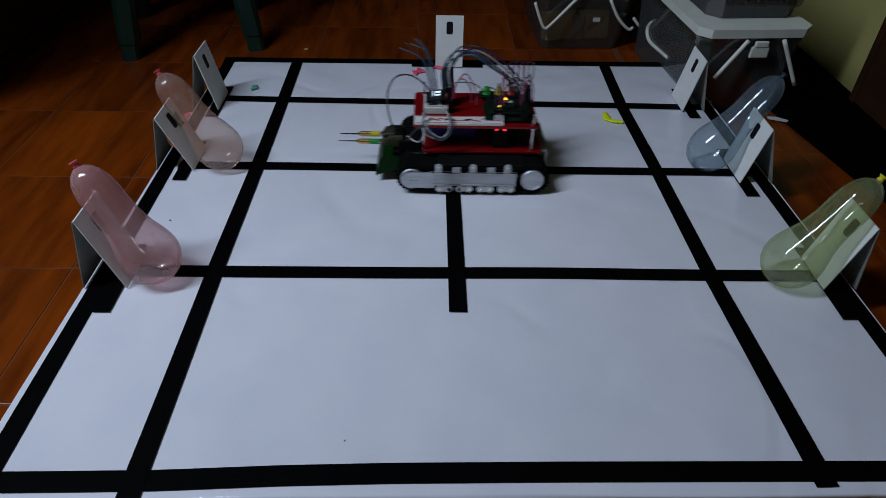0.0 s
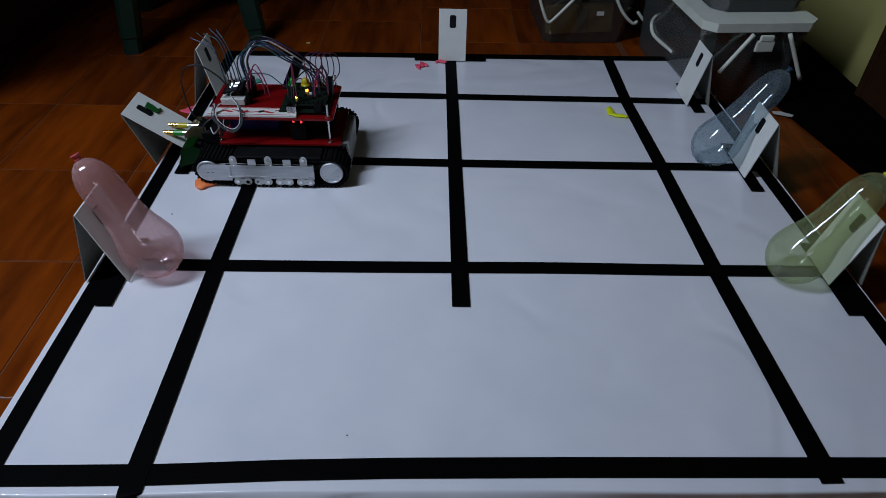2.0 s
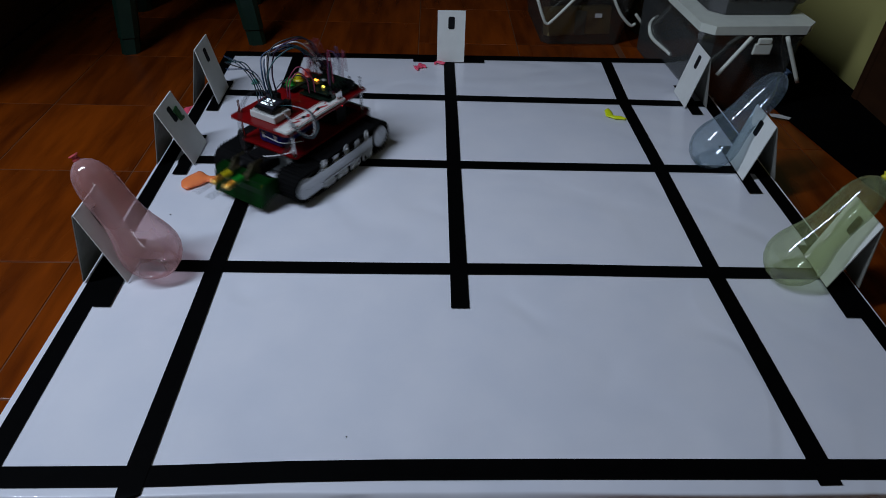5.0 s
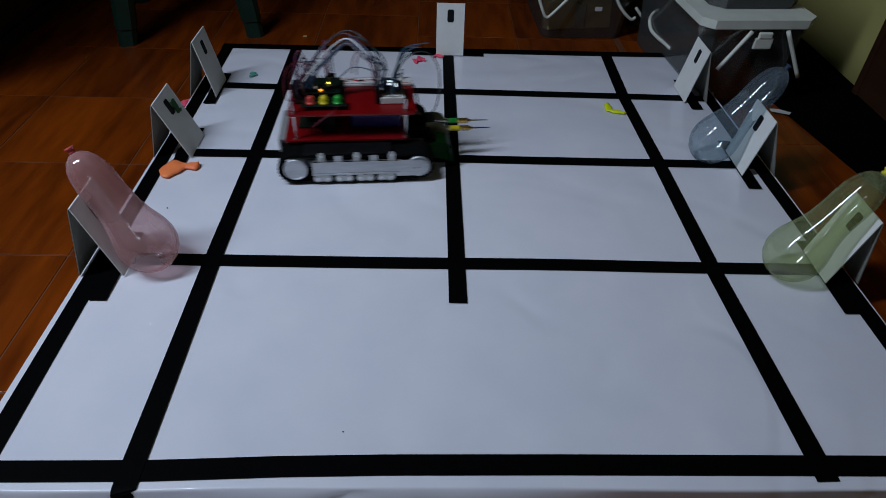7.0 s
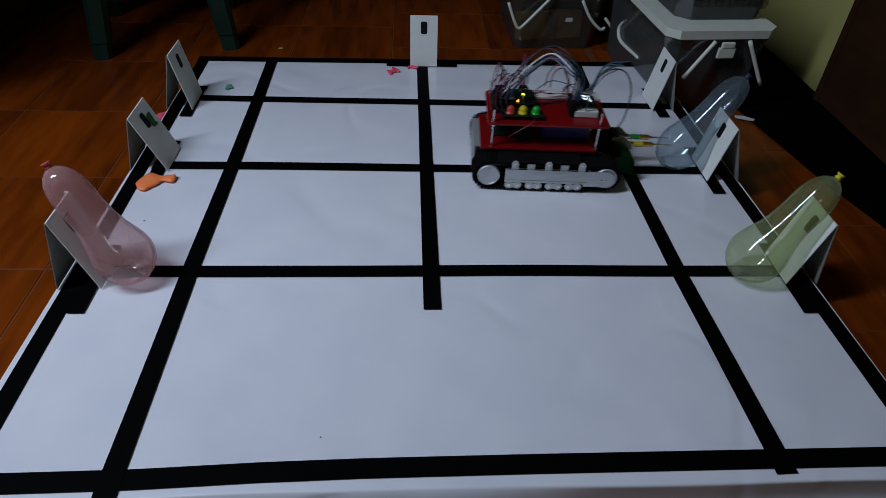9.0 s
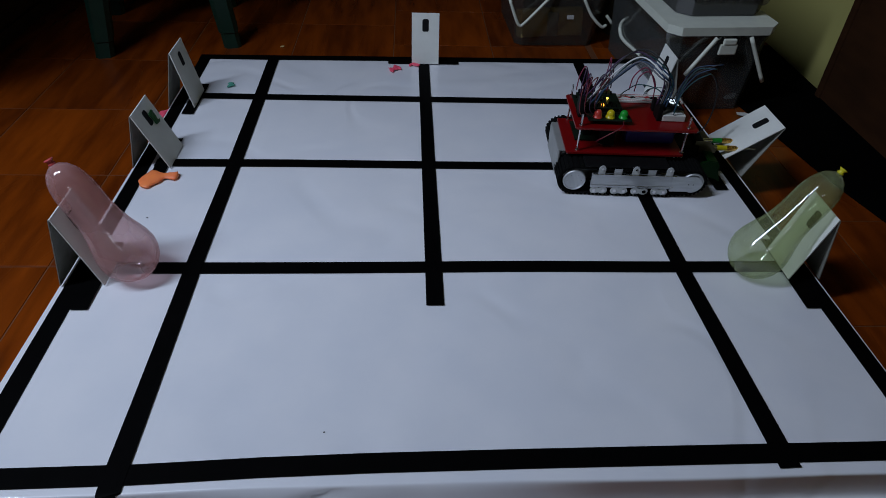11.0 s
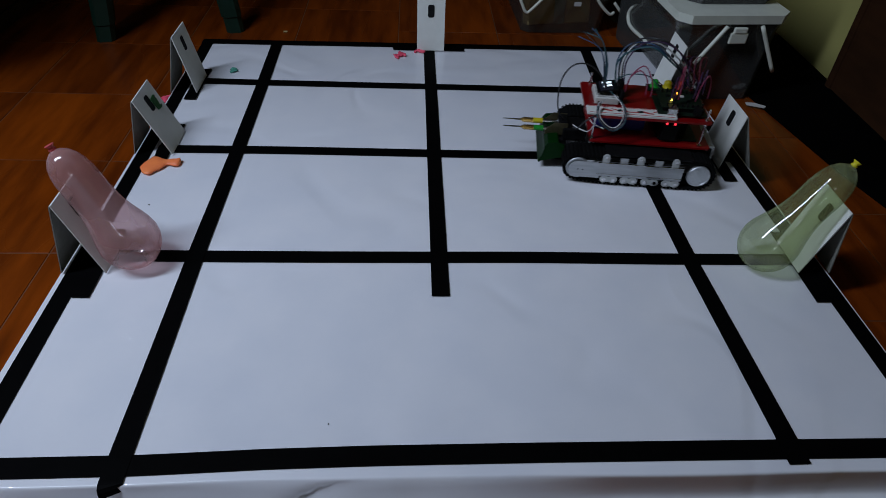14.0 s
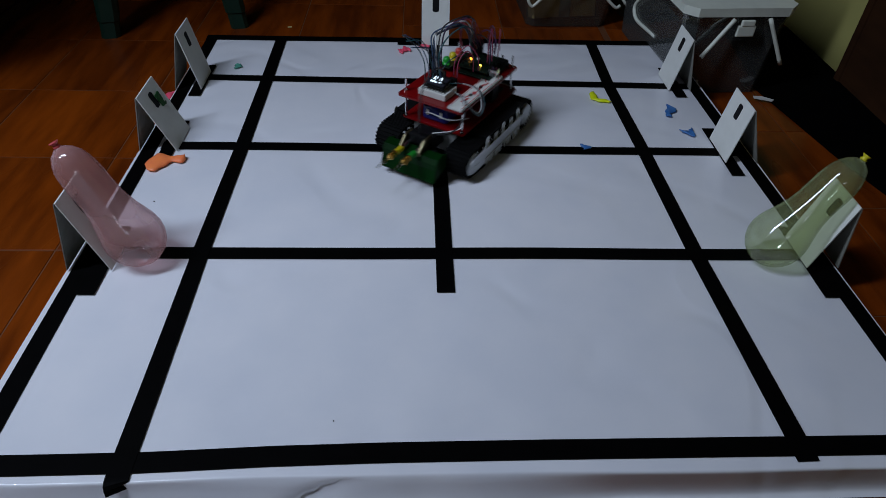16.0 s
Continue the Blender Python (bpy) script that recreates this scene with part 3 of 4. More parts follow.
def build_robot():
    robot = thing("tracked_robot", "tracked robot with red acrylic decks, jumper wires and needle probes", "robot")
    spin = {1: build_track(robot, 1), -1: build_track(robot, -1)}
    bm = bmesh.new()
    add_box(bm, (-0.016, 0, 0.029), (0.152, 0.066, 0.031), 0.002)
    part("chassis", bm, CHASSIS, robot, "dull aluminium chassis tub")
    bm = bmesh.new()
    add_box(bm, (-0.0955, 0, 0.029), (0.004, 0.077, 0.038), 0.0015)
    add_box(bm, (-0.0900, 0, 0.0472), (0.012, 0.077, 0.0015))
    part("rear_panel", bm, CHASSIS, robot, "bent grey metal rear panel")
    for side in (1, -1):
        bm = bmesh.new()
        add_box(bm, (-0.01, 0.055 * side, 0.0435), (0.11, 0.03, 0.0025), 0.001)
        part("track_cover", bm, BLACKPLASTIC, robot)

    def plate(z, x0, x1, y, name, cut):
        bm = bmesh.new()
        c = cut
        add_slab(bm, [(x0 + c, -y), (x1 - c, -y), (x1, -y + c), (x1, y - c), (x1 - c, y), (x0 + c, y), (x0, y - c), (x0, -y + c)], z, z + 0.003, None, 0.0004)
        return part(name, bm, RED, robot)

    plate(0.0475, -0.088, 0.066, 0.0465, "lower_deck", 0.002)
    plate(0.0835, -0.081, 0.077, 0.0475, "upper_deck", 0.003)
    for x in (-0.074, 0.064):
        for y in (0.042, -0.042):
            bm = bmesh.new()
            add_rod(bm, (x, y, 0.0505), (x, y, 0.103), 0.0014, 10)
            post = part("standoff", bm, CHROME, robot, "threaded steel standoff")
            for z in (0.0505, 0.081, 0.0866):
                bm = bmesh.new()
                add_rod(bm, (x, y, z), (x, y, z + 0.0022), 0.0029, 6)
                part("nut", bm, CHROME, post)
    bm = bmesh.new()
    add_box(bm, (0.026, -0.002, 0.0625), (0.066, 0.038, 0.023), 0.004)
    pack = part("battery_pack", bm, LIPO, robot, "blue shrink-wrapped battery pack")
    for y in (-0.012, 0.008):
        bm = bmesh.new()
        add_box(bm, (0.0594, y, 0.063), (0.0006, 0.004, 0.008))
        part("label_bar", bm, WHITEPLASTIC, pack)
    # motor driver under the upper deck
    bm = bmesh.new()
    add_box(bm, (-0.048, 0.008, 0.0525), (0.05, 0.05, 0.002))
    drv = part("motor_driver", bm, PCB, robot)
    bm = bmesh.new()
    add_box(bm, (-0.055, 0.006, 0.0635), (0.012, 0.024, 0.02), 0.001)
    part("heat_sink", bm, BLACKPLASTIC, drv)
    for y in (0.034, -0.027):
        bm = bmesh.new()
        add_box(bm, (-0.034, y, 0.0640), (0.020, 0.010, 0.0220), 0.001)
        part("terminal_block", bm, BLACKPLASTIC, drv)
    for x, y in ((-0.029, 0.035), (-0.039, 0.036), (-0.036, -0.029), (-0.030, -0.030)):
        bm = bmesh.new()
        add_box(bm, (x, y, 0.0762), (0.0022, 0.0022, 0.0026), 0.0004)
        part("led", bm, GLOW_R, drv, "lit red indicator")
    # controller board with a black shield on top
    bm = bmesh.new()
    add_box(bm, (-0.044, 0.013, 0.0900), (0.062, 0.050, 0.0018), 0.0004)
    board = part("controller_board", bm, PCB, robot, "dark green microcontroller board")
    bm = bmesh.new()
    add_box(bm, (-0.044, 0.010, 0.0968), (0.054, 0.044, 0.0016), 0.0004)
    shield = part("shield", bm, PCB, robot, "dark sensor shield")
    bm = bmesh.new()
    add_box(bm, (-0.030, 0.035, 0.0950), (0.012, 0.013, 0.0100), 0.0008)
    part("usb_port", bm, CHROME, board, "square metal data port")
    bm = bmesh.new()
    add_box(bm, (-0.062, 0.033, 0.0950), (0.009, 0.012, 0.0095), 0.0008)
    part("power_jack", bm, BLACKPLASTIC, board)
    for y in (-0.009, 0.029):
        bm = bmesh.new()
        add_box(bm, (-0.046, y, 0.0935), (0.05, 0.0028, 0.005))
        part("header", bm, BLACKPLASTIC, board)
        for k in range(8):
            bm = bmesh.new()
            add_box(bm, (-0.068 + 0.0062 * k, y, 0.0996), (0.0020, 0.0020, 0.0040 if k % 3 else 0.0070), 0.0003)
            part("plug", bm, BLACKPLASTIC, shield)
    for k in range(7):
        bm = bmesh.new()
        add_box(bm, (-0.066 + 0.006 * k, 0.002 + 0.006 * (k % 3), 0.0983), (0.004, 0.003, 0.0024), 0.0003)
        part("chip", bm, WHITEPLASTIC if k == 3 else BLACKPLASTIC, shield)
    bm = bmesh.new()
    add_box(bm, (-0.032, 0.014, 0.0986), (0.0026, 0.0026, 0.0022), 0.0005)
    part("led", bm, GLOW_Y, shield, "lit amber indicator")
    bm = bmesh.new()
    add_box(bm, (-0.042, -0.006, 0.0986), (0.0034, 0.003, 0.0026), 0.0005)
    part("led", bm, GLOW_A, shield, "lit orange indicator")
    bm = bmesh.new()
    add_box(bm, (-0.034, 0.024, 0.0940), (0.003, 0.002, 0.0024), 0.0005)
    part("led", bm, GLOW_Y, board, "lit amber indicator")
    # traffic-light module along the deck's edge
    bm = bmesh.new()
    add_box(bm, (-0.037, -0.030, 0.0930), (0.056, 0.018, 0.0018), 0.0004)
    lights = part("lamp_module", bm, PCB, robot, "small board with three coloured lamps")
    for x, m in ((-0.019, LENS_G), (-0.0360, LENS_Y), (-0.0525, LENS_R)):
        bm = bmesh.new()
        add_lathe(bm, [(0.0, 0.0), (0.0062, 0.0), (0.0062, 0.0014), (0.0052, 0.0014), (0.0052, 0.005), (0.0046, 0.0078), (0.003, 0.0096), (0.0, 0.0104)], 18, pose(x, -0.031, 0.0939))
        part("lamp", bm, m, lights, smooth=True)
    # breadboards
    bm = bmesh.new()
    add_box(bm, (0.049, -0.004, 0.0911), (0.030, 0.040, 0.0086), 0.0008)
    bread = part("breadboard", bm, WHITEPLASTIC, robot, "small white breadboard")
    for j in range(9):
        bm = bmesh.new()
        add_box(bm, (0.049, -0.0205 + 0.0041 * j, 0.0956), (0.026, 0.0010, 0.0004))
        part("hole_row", bm, CHASSIS, bread)
    bm = bmesh.new()
    add_box(bm, (0.020, 0.0365, 0.0884), (0.112, 0.020, 0.0034), 0.0006)
    rail = part("power_strip", bm, WHITEPLASTIC, robot, "long white power strip with red markings")
    for y in (0.0285, 0.0450):
        bm = bmesh.new()
        add_box(bm, (0.020, y, 0.0902), (0.106, 0.0007, 0.0004))
        part("red_mark", bm, REDPRINT, rail)
    marks = random.Random(3)
    for k in range(12):
        bm = bmesh.new()
        add_box(bm, (0, 0, 0), (marks.uniform(0.004, 0.009), marks.uniform(0.0015, 0.005), 0.0004), 0, pose(-0.018 + 0.0066 * k, 0.0368 + marks.uniform(-0.003, 0.003), 0.0902, rz=marks.uniform(-35, 35)))
        part("red_mark" if k % 4 else "black_mark", bm, REDPRINT if k % 4 else BLACKPLASTIC, rail)
    # small display
    tilt = pose(0.049, -0.003, 0.1030, 0, 12, 0)
    bm = bmesh.new()
    add_box(bm, (0, 0, 0), (0.026, 0.028, 0.0022), 0.0004, tilt)
    add_box(bm, (-0.009, 0, -0.005), (0.004, 0.014, 0.009), 0, tilt)
    disp = part("display", bm, BLACKPLASTIC, robot, "small lit display module")
    bm = bmesh.new()
    add_box(bm, (0.001, 0, 0.0016), (0.0165, 0.0255, 0.0014), 0.0003, tilt)
    part("screen", bm, SCREEN, disp)
    for k, (a, b, c, d) in enumerate(((-0.003, -0.005, 0.006, 0.005), (-0.003, 0.003, 0.006, 0.004), (0.004, -0.004, 0.003, 0.010), (0.0035, 0.005, 0.002, 0.004))):
        bm = bmesh.new()
        add_box(bm, (a, b, 0.0025), (c, d, 0.0003), 0, tilt)
        part("screen_mark", bm, SCREEN_ON, disp)
    # black modules standing by the display
    for x, y, sx, sy, h in ((0.030, -0.014, 0.006, 0.020, 0.022), (0.030, 0.008, 0.005, 0.010, 0.017), (-0.071, -0.012, 0.008, 0.016, 0.026)):
        bm = bmesh.new()
        add_box(bm, (x, y, 0.0868 + h / 2), (sx, sy, h), 0.001)
        part("plug_block", bm, BLACKPLASTIC, robot)
    # probe holder and probes
    bm = bmesh.new()
    add_box(bm, (0.082, 0, 0.040), (0.032, 0.036, 0.016), 0.002)
    add_box(bm, (0.098, 0, 0.047), (0.012, 0.026, 0.014), 0.002)
    holder = part("probe_holder", bm, BLACKPLASTIC, robot, "black probe holder")
    for y in (0.014, -0.014):
        bm = bmesh.new()
        add_slab(bm, [(0.092, 0.037), (0.122, 0.037), (0.122, 0.043), (0.110, 0.054), (0.092, 0.054)], y - 0.0007, y + 0.0007, Matrix(((1, 0, 0, 0), (0, 0, 1, 0), (0, 1, 0, 0), (0, 0, 0, 1))))
        bracket = part("bracket", bm, OLIVE, holder, "dark olive metal side bracket")
    for y, lens in ((0.010, LENS_G), (-0.010, LENS_Y)):
        z = 0.0425
        bm = bmesh.new()
        add_rod(bm, (0.095, y, z), (0.124, y, z), 0.0032, 14)
        probe = part("probe", bm, CHROME, robot, "needle probe with brass collar")
        bm = bmesh.new()
        add_rod(bm, (0.124, y, z), (0.137, y, z), 0.0036, 14)
        part("colour_band", bm, lens, probe)
        bm = bmesh.new()
        for k in range(4):
            add_rod(bm, (0.137 + 0.0034 * k, y, z), (0.1394 + 0.0034 * k, y, z), 0.0037, 14)
            add_rod(bm, (0.1394 + 0.0034 * k, y, z), (0.1404 + 0.0034 * k, y, z), 0.0029, 14)
        add_rod(bm, (0.1506, y, z), (0.154, y, z), 0.0032, 14, 0.0012)
        part("collar", bm, BRASS, probe, "ribbed brass collar")
        bm = bmesh.new()
        add_rod(bm, (0.153, y, z), (0.178, y, z), 0.0013, 8, 0.0007)
        part("needle", bm, CHROME, probe)
    # bulldozer blade: a bent plate with cheeks
    bm = bmesh.new()
    prof = [(0.106, 0.040), (0.118, 0.038), (0.122, 0.032), (0.1225, 0.024), (0.125, 0.016), (0.128, 0.0085)]
    half = 0.040
    rows = [[bm.verts.new((x, y, z)) for x, z in prof] for y in (-half, half)]
    back = [[bm.verts.new((x - 0.0022, y, z - 0.001)) for x, z in prof] for y in (-half, half)]
    for k in range(len(prof) - 1):
        bm.faces.new((rows[0][k], rows[0][k + 1], rows[1][k + 1], rows[1][k]))
        bm.faces.new((back[0][k], back[1][k], back[1][k + 1], back[0][k + 1]))
        for s in (0, 1):
            bm.faces.new((rows[s][k], rows[s][k + 1], back[s][k + 1], back[s][k]))
    bm.faces.new((rows[0][0], rows[1][0], back[1][0], back[0][0]))
    bm.faces.new((rows[0][-1], rows[1][-1], back[1][-1], back[0][-1]))
    blade = part("blade", bm, BLADE, robot, "bent green acrylic front blade")
    for y in (-half, half - 0.0025):
        bm = bmesh.new()
        add_slab(bm, [(0.096, 0.018), (0.1255, 0.0095), (0.121, 0.031), (0.117, 0.036), (0.106, 0.039), (0.096, 0.036)], y, y + 0.0025, Matrix(((1, 0, 0, 0), (0, 0, 1, 0), (0, 1, 0, 0), (0, 0, 0, 1))))
        part("cheek", bm, BLADE, blade)
    for y in (-0.02, 0.004, 0.024):
        bm = bmesh.new()
        add_box(bm, (0.108, y, 0.0330), (0.022, 0.006, 0.009), 0.001)
        part("stay", bm, BLACKPLASTIC, blade)
    bm = bmesh.new()
    add_box(bm, (0.098, 0, 0.022), (0.014, 0.07, 0.018), 0.002)
    part("front_axle_box", bm, BLACKPLASTIC, robot)
    # jumper wires
    rng = random.Random(7)

    def wire(colour, points, r=0.0007):
        bm = bmesh.new()
        add_tube(bm, points, r, 6, 7)
        part("wire", bm, WIRES[colour], robot, f"{colour} jumper wire", smooth=True)

    # the arching bundle from the display to the controller
    for c in ("white", "blue", "grey", "purple", "teal", "black", "blue"):
        jx, jy, jz = rng.uniform(-0.008, 0.006), rng.uniform(-0.010, 0.010), rng.uniform(-0.020, 0.004)
        y0, y1 = -0.010 + jy, rng.choice((-0.009, 0.029, -0.009)) + jy * 0.3
        line = [(0.033 + jx, y0, 0.104), (0.036 + jx, y0, 0.134), (0.022 + jx, y0 + jy, 0.158 + jz), (0.000 + jx, 0.004 + jy, 0.168 + jz),
                (-0.024 + jx, 0.004 + jy, 0.156 + jz * 1.5), (-0.048 + jx, y1, 0.130 + jz), (-0.060 + jx * 2, y1, 0.103)]
        wire(c, line, 0.0010)
    # short pink and purple leads standing up at both ends
    for c, x0, y0, x1, y1, top in (("pink", 0.028, 0.012, 0.004, 0.022, 0.136), ("pink", 0.026, 0.006, -0.002, 0.026, 0.142), ("pink", -0.058, 0.026, -0.074, 0.020, 0.138),
                                   ("purple", -0.030, 0.028, -0.026, 0.030, 0.136), ("pink", -0.032, 0.024, -0.036, 0.028, 0.150), ("purple", -0.070, -0.008, -0.056, 0.022, 0.134),
                                   ("black", -0.060, -0.010, -0.034, 0.024, 0.132), ("purple", -0.072, 0.004, -0.062, 0.018, 0.140)):
        xm = (x0 + x1) / 2
        wire(c, [(x0, y0, 0.104), (x0 * 0.8 + xm * 0.2, y0, 0.124), (xm, (y0 + y1) / 2, top), (x1 * 0.8 + xm * 0.2, y1, 0.126), (x1, y1, 0.106)], 0.0008)
    for k, c in enumerate(("teal", "blue", "teal", "black", "blue")):
        x0, y0 = 0.047 + 0.002 * k, -0.024 + 0.007 * k
        wire(c, [(x0, y0, 0.097), (x0 + 0.003, y0, 0.125), (x0 + 0.012, y0 - 0.008, 0.148 + 0.004 * (k % 3)), (x0 + 0.024 + 0.004 * k, y0 - 0.018, 0.162 + 0.004 * (k % 2))])
    for k, c in enumerate(("red", "red", "purple", "red")):
        x0 = -0.068 + 0.007 * k
        wire(c, [(x0, -0.03, 0.094), (x0 - 0.012, -0.044 + 0.004 * k, 0.108), (x0 - 0.010, -0.034, 0.136), (x0 + 0.004, -0.014, 0.140), (x0 + 0.002, 0.0, 0.112)])
    wire("red", [(-0.020, -0.04, 0.094), (-0.026, -0.054, 0.092), (-0.046, -0.055, 0.078), (-0.052, -0.046, 0.066), (-0.040, -0.036, 0.056)])
    wire("teal", [(0.038, -0.006, 0.112), (0.024, -0.002, 0.122), (0.002, 0.004, 0.124), (-0.012, 0.006, 0.114), (-0.018, 0.006, 0.108)])
    # the long loose loop ahead of the display
    wire("black", [(0.052, 0.006, 0.104), (0.062, 0.012, 0.124), (0.080, 0.014, 0.138), (0.098, 0.013, 0.136), (0.109, 0.010, 0.118), (0.111, 0.008, 0.092), (0.107, 0.006, 0.068), (0.098, 0.004, 0.054)], 0.0010)
    # coiled leads hanging over the deck's side
    for k, c in enumerate(("white", "black", "grey", "teal")):
        r = 0.0105 + 0.0012 * k
        wire(c, [(0.05, 0.020, 0.097), (0.05 + r, 0.040 + 0.001 * k, 0.098), (0.048 + r * 1.1, 0.052 + 0.001 * k, 0.086), (0.044, 0.054 + 0.001 * k, 0.0745 - 0.001 * k),
                 (0.044 - r, 0.052 + 0.001 * k, 0.082), (0.042 - r * 0.8, 0.045, 0.099), (0.045, 0.030, 0.108), (0.047, 0.012, 0.104)], 0.0005)
    wire("white", [(0.062, 0.040, 0.072), (0.070, 0.044, 0.062), (0.078, 0.030, 0.056), (0.086, 0.012, 0.052)], 0.0008)
    wire("white", [(0.058, -0.016, 0.060), (0.066, 0.0, 0.0665), (0.064, 0.024, 0.064), (0.052, 0.046, 0.068)], 0.0008)
    wire("black", [(0.06, 0.044, 0.09), (0.078, 0.05, 0.078), (0.084, 0.04, 0.062), (0.086, 0.02, 0.052)], 0.0012)
    return robot, spin


robot, spin = build_robot()

# ---- things round the course ----
SMOKE = film_material("clear_grey_plastic", (0.17, 0.16, 0.14), 0.68, (0.86, 0.85, 0.82))
SMOKE_TUB = film_material("smoky_tub_plastic", (0.20, 0.21, 0.20), 0.58, (0.74, 0.75, 0.75))
SMOKE_DARK = film_material("dark_clear_plastic", (0.085, 0.085, 0.09), 0.42, (0.55, 0.55, 0.58))
LIDWHITE = material("off_white_lid_plastic", (0.76, 0.79, 0.68), 0.4, colour2=(0.68, 0.71, 0.61), scale=40, bump=0.05, bump_scale=200)
STUFF = material("beige_cardboard", (0.62, 0.50, 0.20), 0.8, colour2=(0.5, 0.38, 0.16), scale=40)
STUFF2 = material("faded_green_card", (0.24, 0.36, 0.30), 0.7, colour2=(0.2, 0.28, 0.25), scale=40)
DARKSTUFF = material("dark_cloth", (0.016, 0.019, 0.032), 0.9, colour2=(0.010, 0.012, 0.022), scale=50)
STOOLGREEN = material("green_stool_plastic", (0.004, 0.032, 0.019), 0.5, colour2=(0.003, 0.024, 0.014), scale=40, bump=0.05, bump_scale=150)
PAPER = material("white_paper", (0.6, 0.6, 0.58), 0.8, colour2=(0.52, 0.52, 0.5), scale=80)
LIME_RUBBER = material("lime_rubber", (0.80, 0.88, 0.008), 0.45, colour2=(0.7, 0.8, 0.008), scale=150)
MINT_RUBBER = material("mint_rubber", (0.10, 0.40, 0.30), 0.45, colour2=(0.08, 0.32, 0.24), scale=150)
HOTPINK_RUBBER = material("hot_pink_rubber", (0.95, 0.11, 0.19), 0.45, colour2=(0.85, 0.08, 0.15), scale=150)


def add_tub(bm, x0, x1, y0, y1, z0, z1, inset, corner, wall=0.002, floor=True):
    """An open tub with chamfered corners, narrower below."""
    def ring(k, z):
        a, b, c, d, r = x0 + k, x1 - k, y0 + k, y1 - k, corner
        return [(a + r, c, z), (b - r, c, z), (b, c + r, z), (b, d - r, z), (b - r, d, z), (a + r, d, z), (a, d - r, z), (a, c + r, z)]
    rings = [[bm.verts.new(p) for p in ring(k, z)] for k, z in ((inset, z0), (0, z1), (wall, z1), (inset + wall, z0 + wall))]
    for lo, hi in zip(rings, rings[1:]):
        for k in range(8):
            bm.faces.new((lo[k], lo[(k + 1) % 8], hi[(k + 1) % 8], hi[k]))
    if floor:
        bm.faces.new(rings[0])
        bm.faces.new(rings[-1])
    return bm


def build_big_box():
    box = thing("storage_box", "grey clear plastic storage box with off-white lid and handles, dark contents", "storage box", pose(0.395, 0.446, FLOOR, rz=4))
    w, d = 0.176, 0.30
    bm = bmesh.new()
    add_tub(bm, 0, w, 0, d, 0.001, 0.136, 0.007, 0.018)
    part("tub", bm, SMOKE_TUB, box, "smoky clear tub", smooth=False)
    bm = bmesh.new()
    add_tub(bm, 0.004, w - 0.004, 0.004, d - 0.004, 0.004, 0.100, 0.007, 0.016, 0.03)
    part("contents", bm, DARKSTUFF, box, "dark folded contents")
    bm = bmesh.new()
    add_tub(bm, -0.004, w + 0.004, -0.004, d + 0.004, 0.122, 0.136, 0.003, 0.020, 0.003, False)
    part("rim", bm, SMOKE, box, "clear flanged rim")
    bm = bmesh.new()
    add_tub(bm, -0.006, w + 0.006, -0.006, d + 0.006, 0.137, 0.151, 0.001, 0.018, 0.014)
    part("lid", bm, LIDWHITE, box, "off-white snap lid with chamfered corners")
    bm = bmesh.new()
    add_box(bm, (0.095, -0.009, 0.116), (0.030, 0.006, 0.018), 0.002)
    latch = part("latch", bm, LIDWHITE, box, "off-white clip")
    bm = bmesh.new()
    add_box(bm, (0.095, -0.010, 0.129), (0.022, 0.006, 0.010), 0.002)
    part("hinge", bm, LIDWHITE, latch)
    for a, b in (((0.071, -0.011, 0.136), (0.030, -0.016, 0.076)), ((0.129, -0.011, 0.136), (0.171, -0.016, 0.062))):
        bm = bmesh.new()
        add_tube(bm, [a, Vector(a).lerp(Vector(b), 0.5), b], 0.0034, 10, 4)
        part("handle_bar", bm, LIDWHITE, box, "off-white carrying handle bar", smooth=True)
    bm = bmesh.new()
    add_tube(bm, [(0.008, 0.195, 0.098), (0.004, 0.222, 0.078), (0.002, 0.222, 0.062), (0.002, 0.195, 0.052), (0.006, 0.115, 0.056)], 0.0034, 10, 5)
    part("handle_bar", bm, LIDWHITE, box, "off-white carrying handle bar", smooth=True)
    bm = bmesh.new()
    add_box(bm, (0.040, 0.0050, 0.020), (0.02, 0.001, 0.012), 0, pose(0, 0, 0))
    part("sticker", bm, PAPER, box, "small white sticker")
    # box stacked on the lid
    top = thing("organiser_box", "dark tinted plastic organiser box standing on a storage box lid", "storage box", pose(0.405, 0.470, FLOOR + 0.152, rz=4))
    bm = bmesh.new()
    add_tub(bm, 0.006, w - 0.006, 0.012, 0.26, 0, 0.07, 0.008, 0.02)
    part("tub", bm, SMOKE_DARK, top)
    bm = bmesh.new()
    add_box(bm, (w / 2, 0.136, 0.034), (w - 0.05, 0.2, 0.05), 0.004)
    part("contents", bm, DARKSTUFF, top)
    for k in range(9):
        bm = bmesh.new()
        add_box(bm, (0.036 + 0.012 * k, 0.0150 - 0.0012, 0.026), (0.007, 0.004, 0.014 if k % 3 else 0.010), 0.0012)
        part("moulded_rib", bm, SMOKE, top)
    bm = bmesh.new()
    add_lathe(bm, [(0.0, 0.0), (0.009, 0.0), (0.009, 0.003), (0.006, 0.003), (0.006, 0.001), (0.0, 0.001)], 18, pose(0.148, 0.0155, 0.028, 90))
    part("moulded_knob", bm, SMOKE, top)


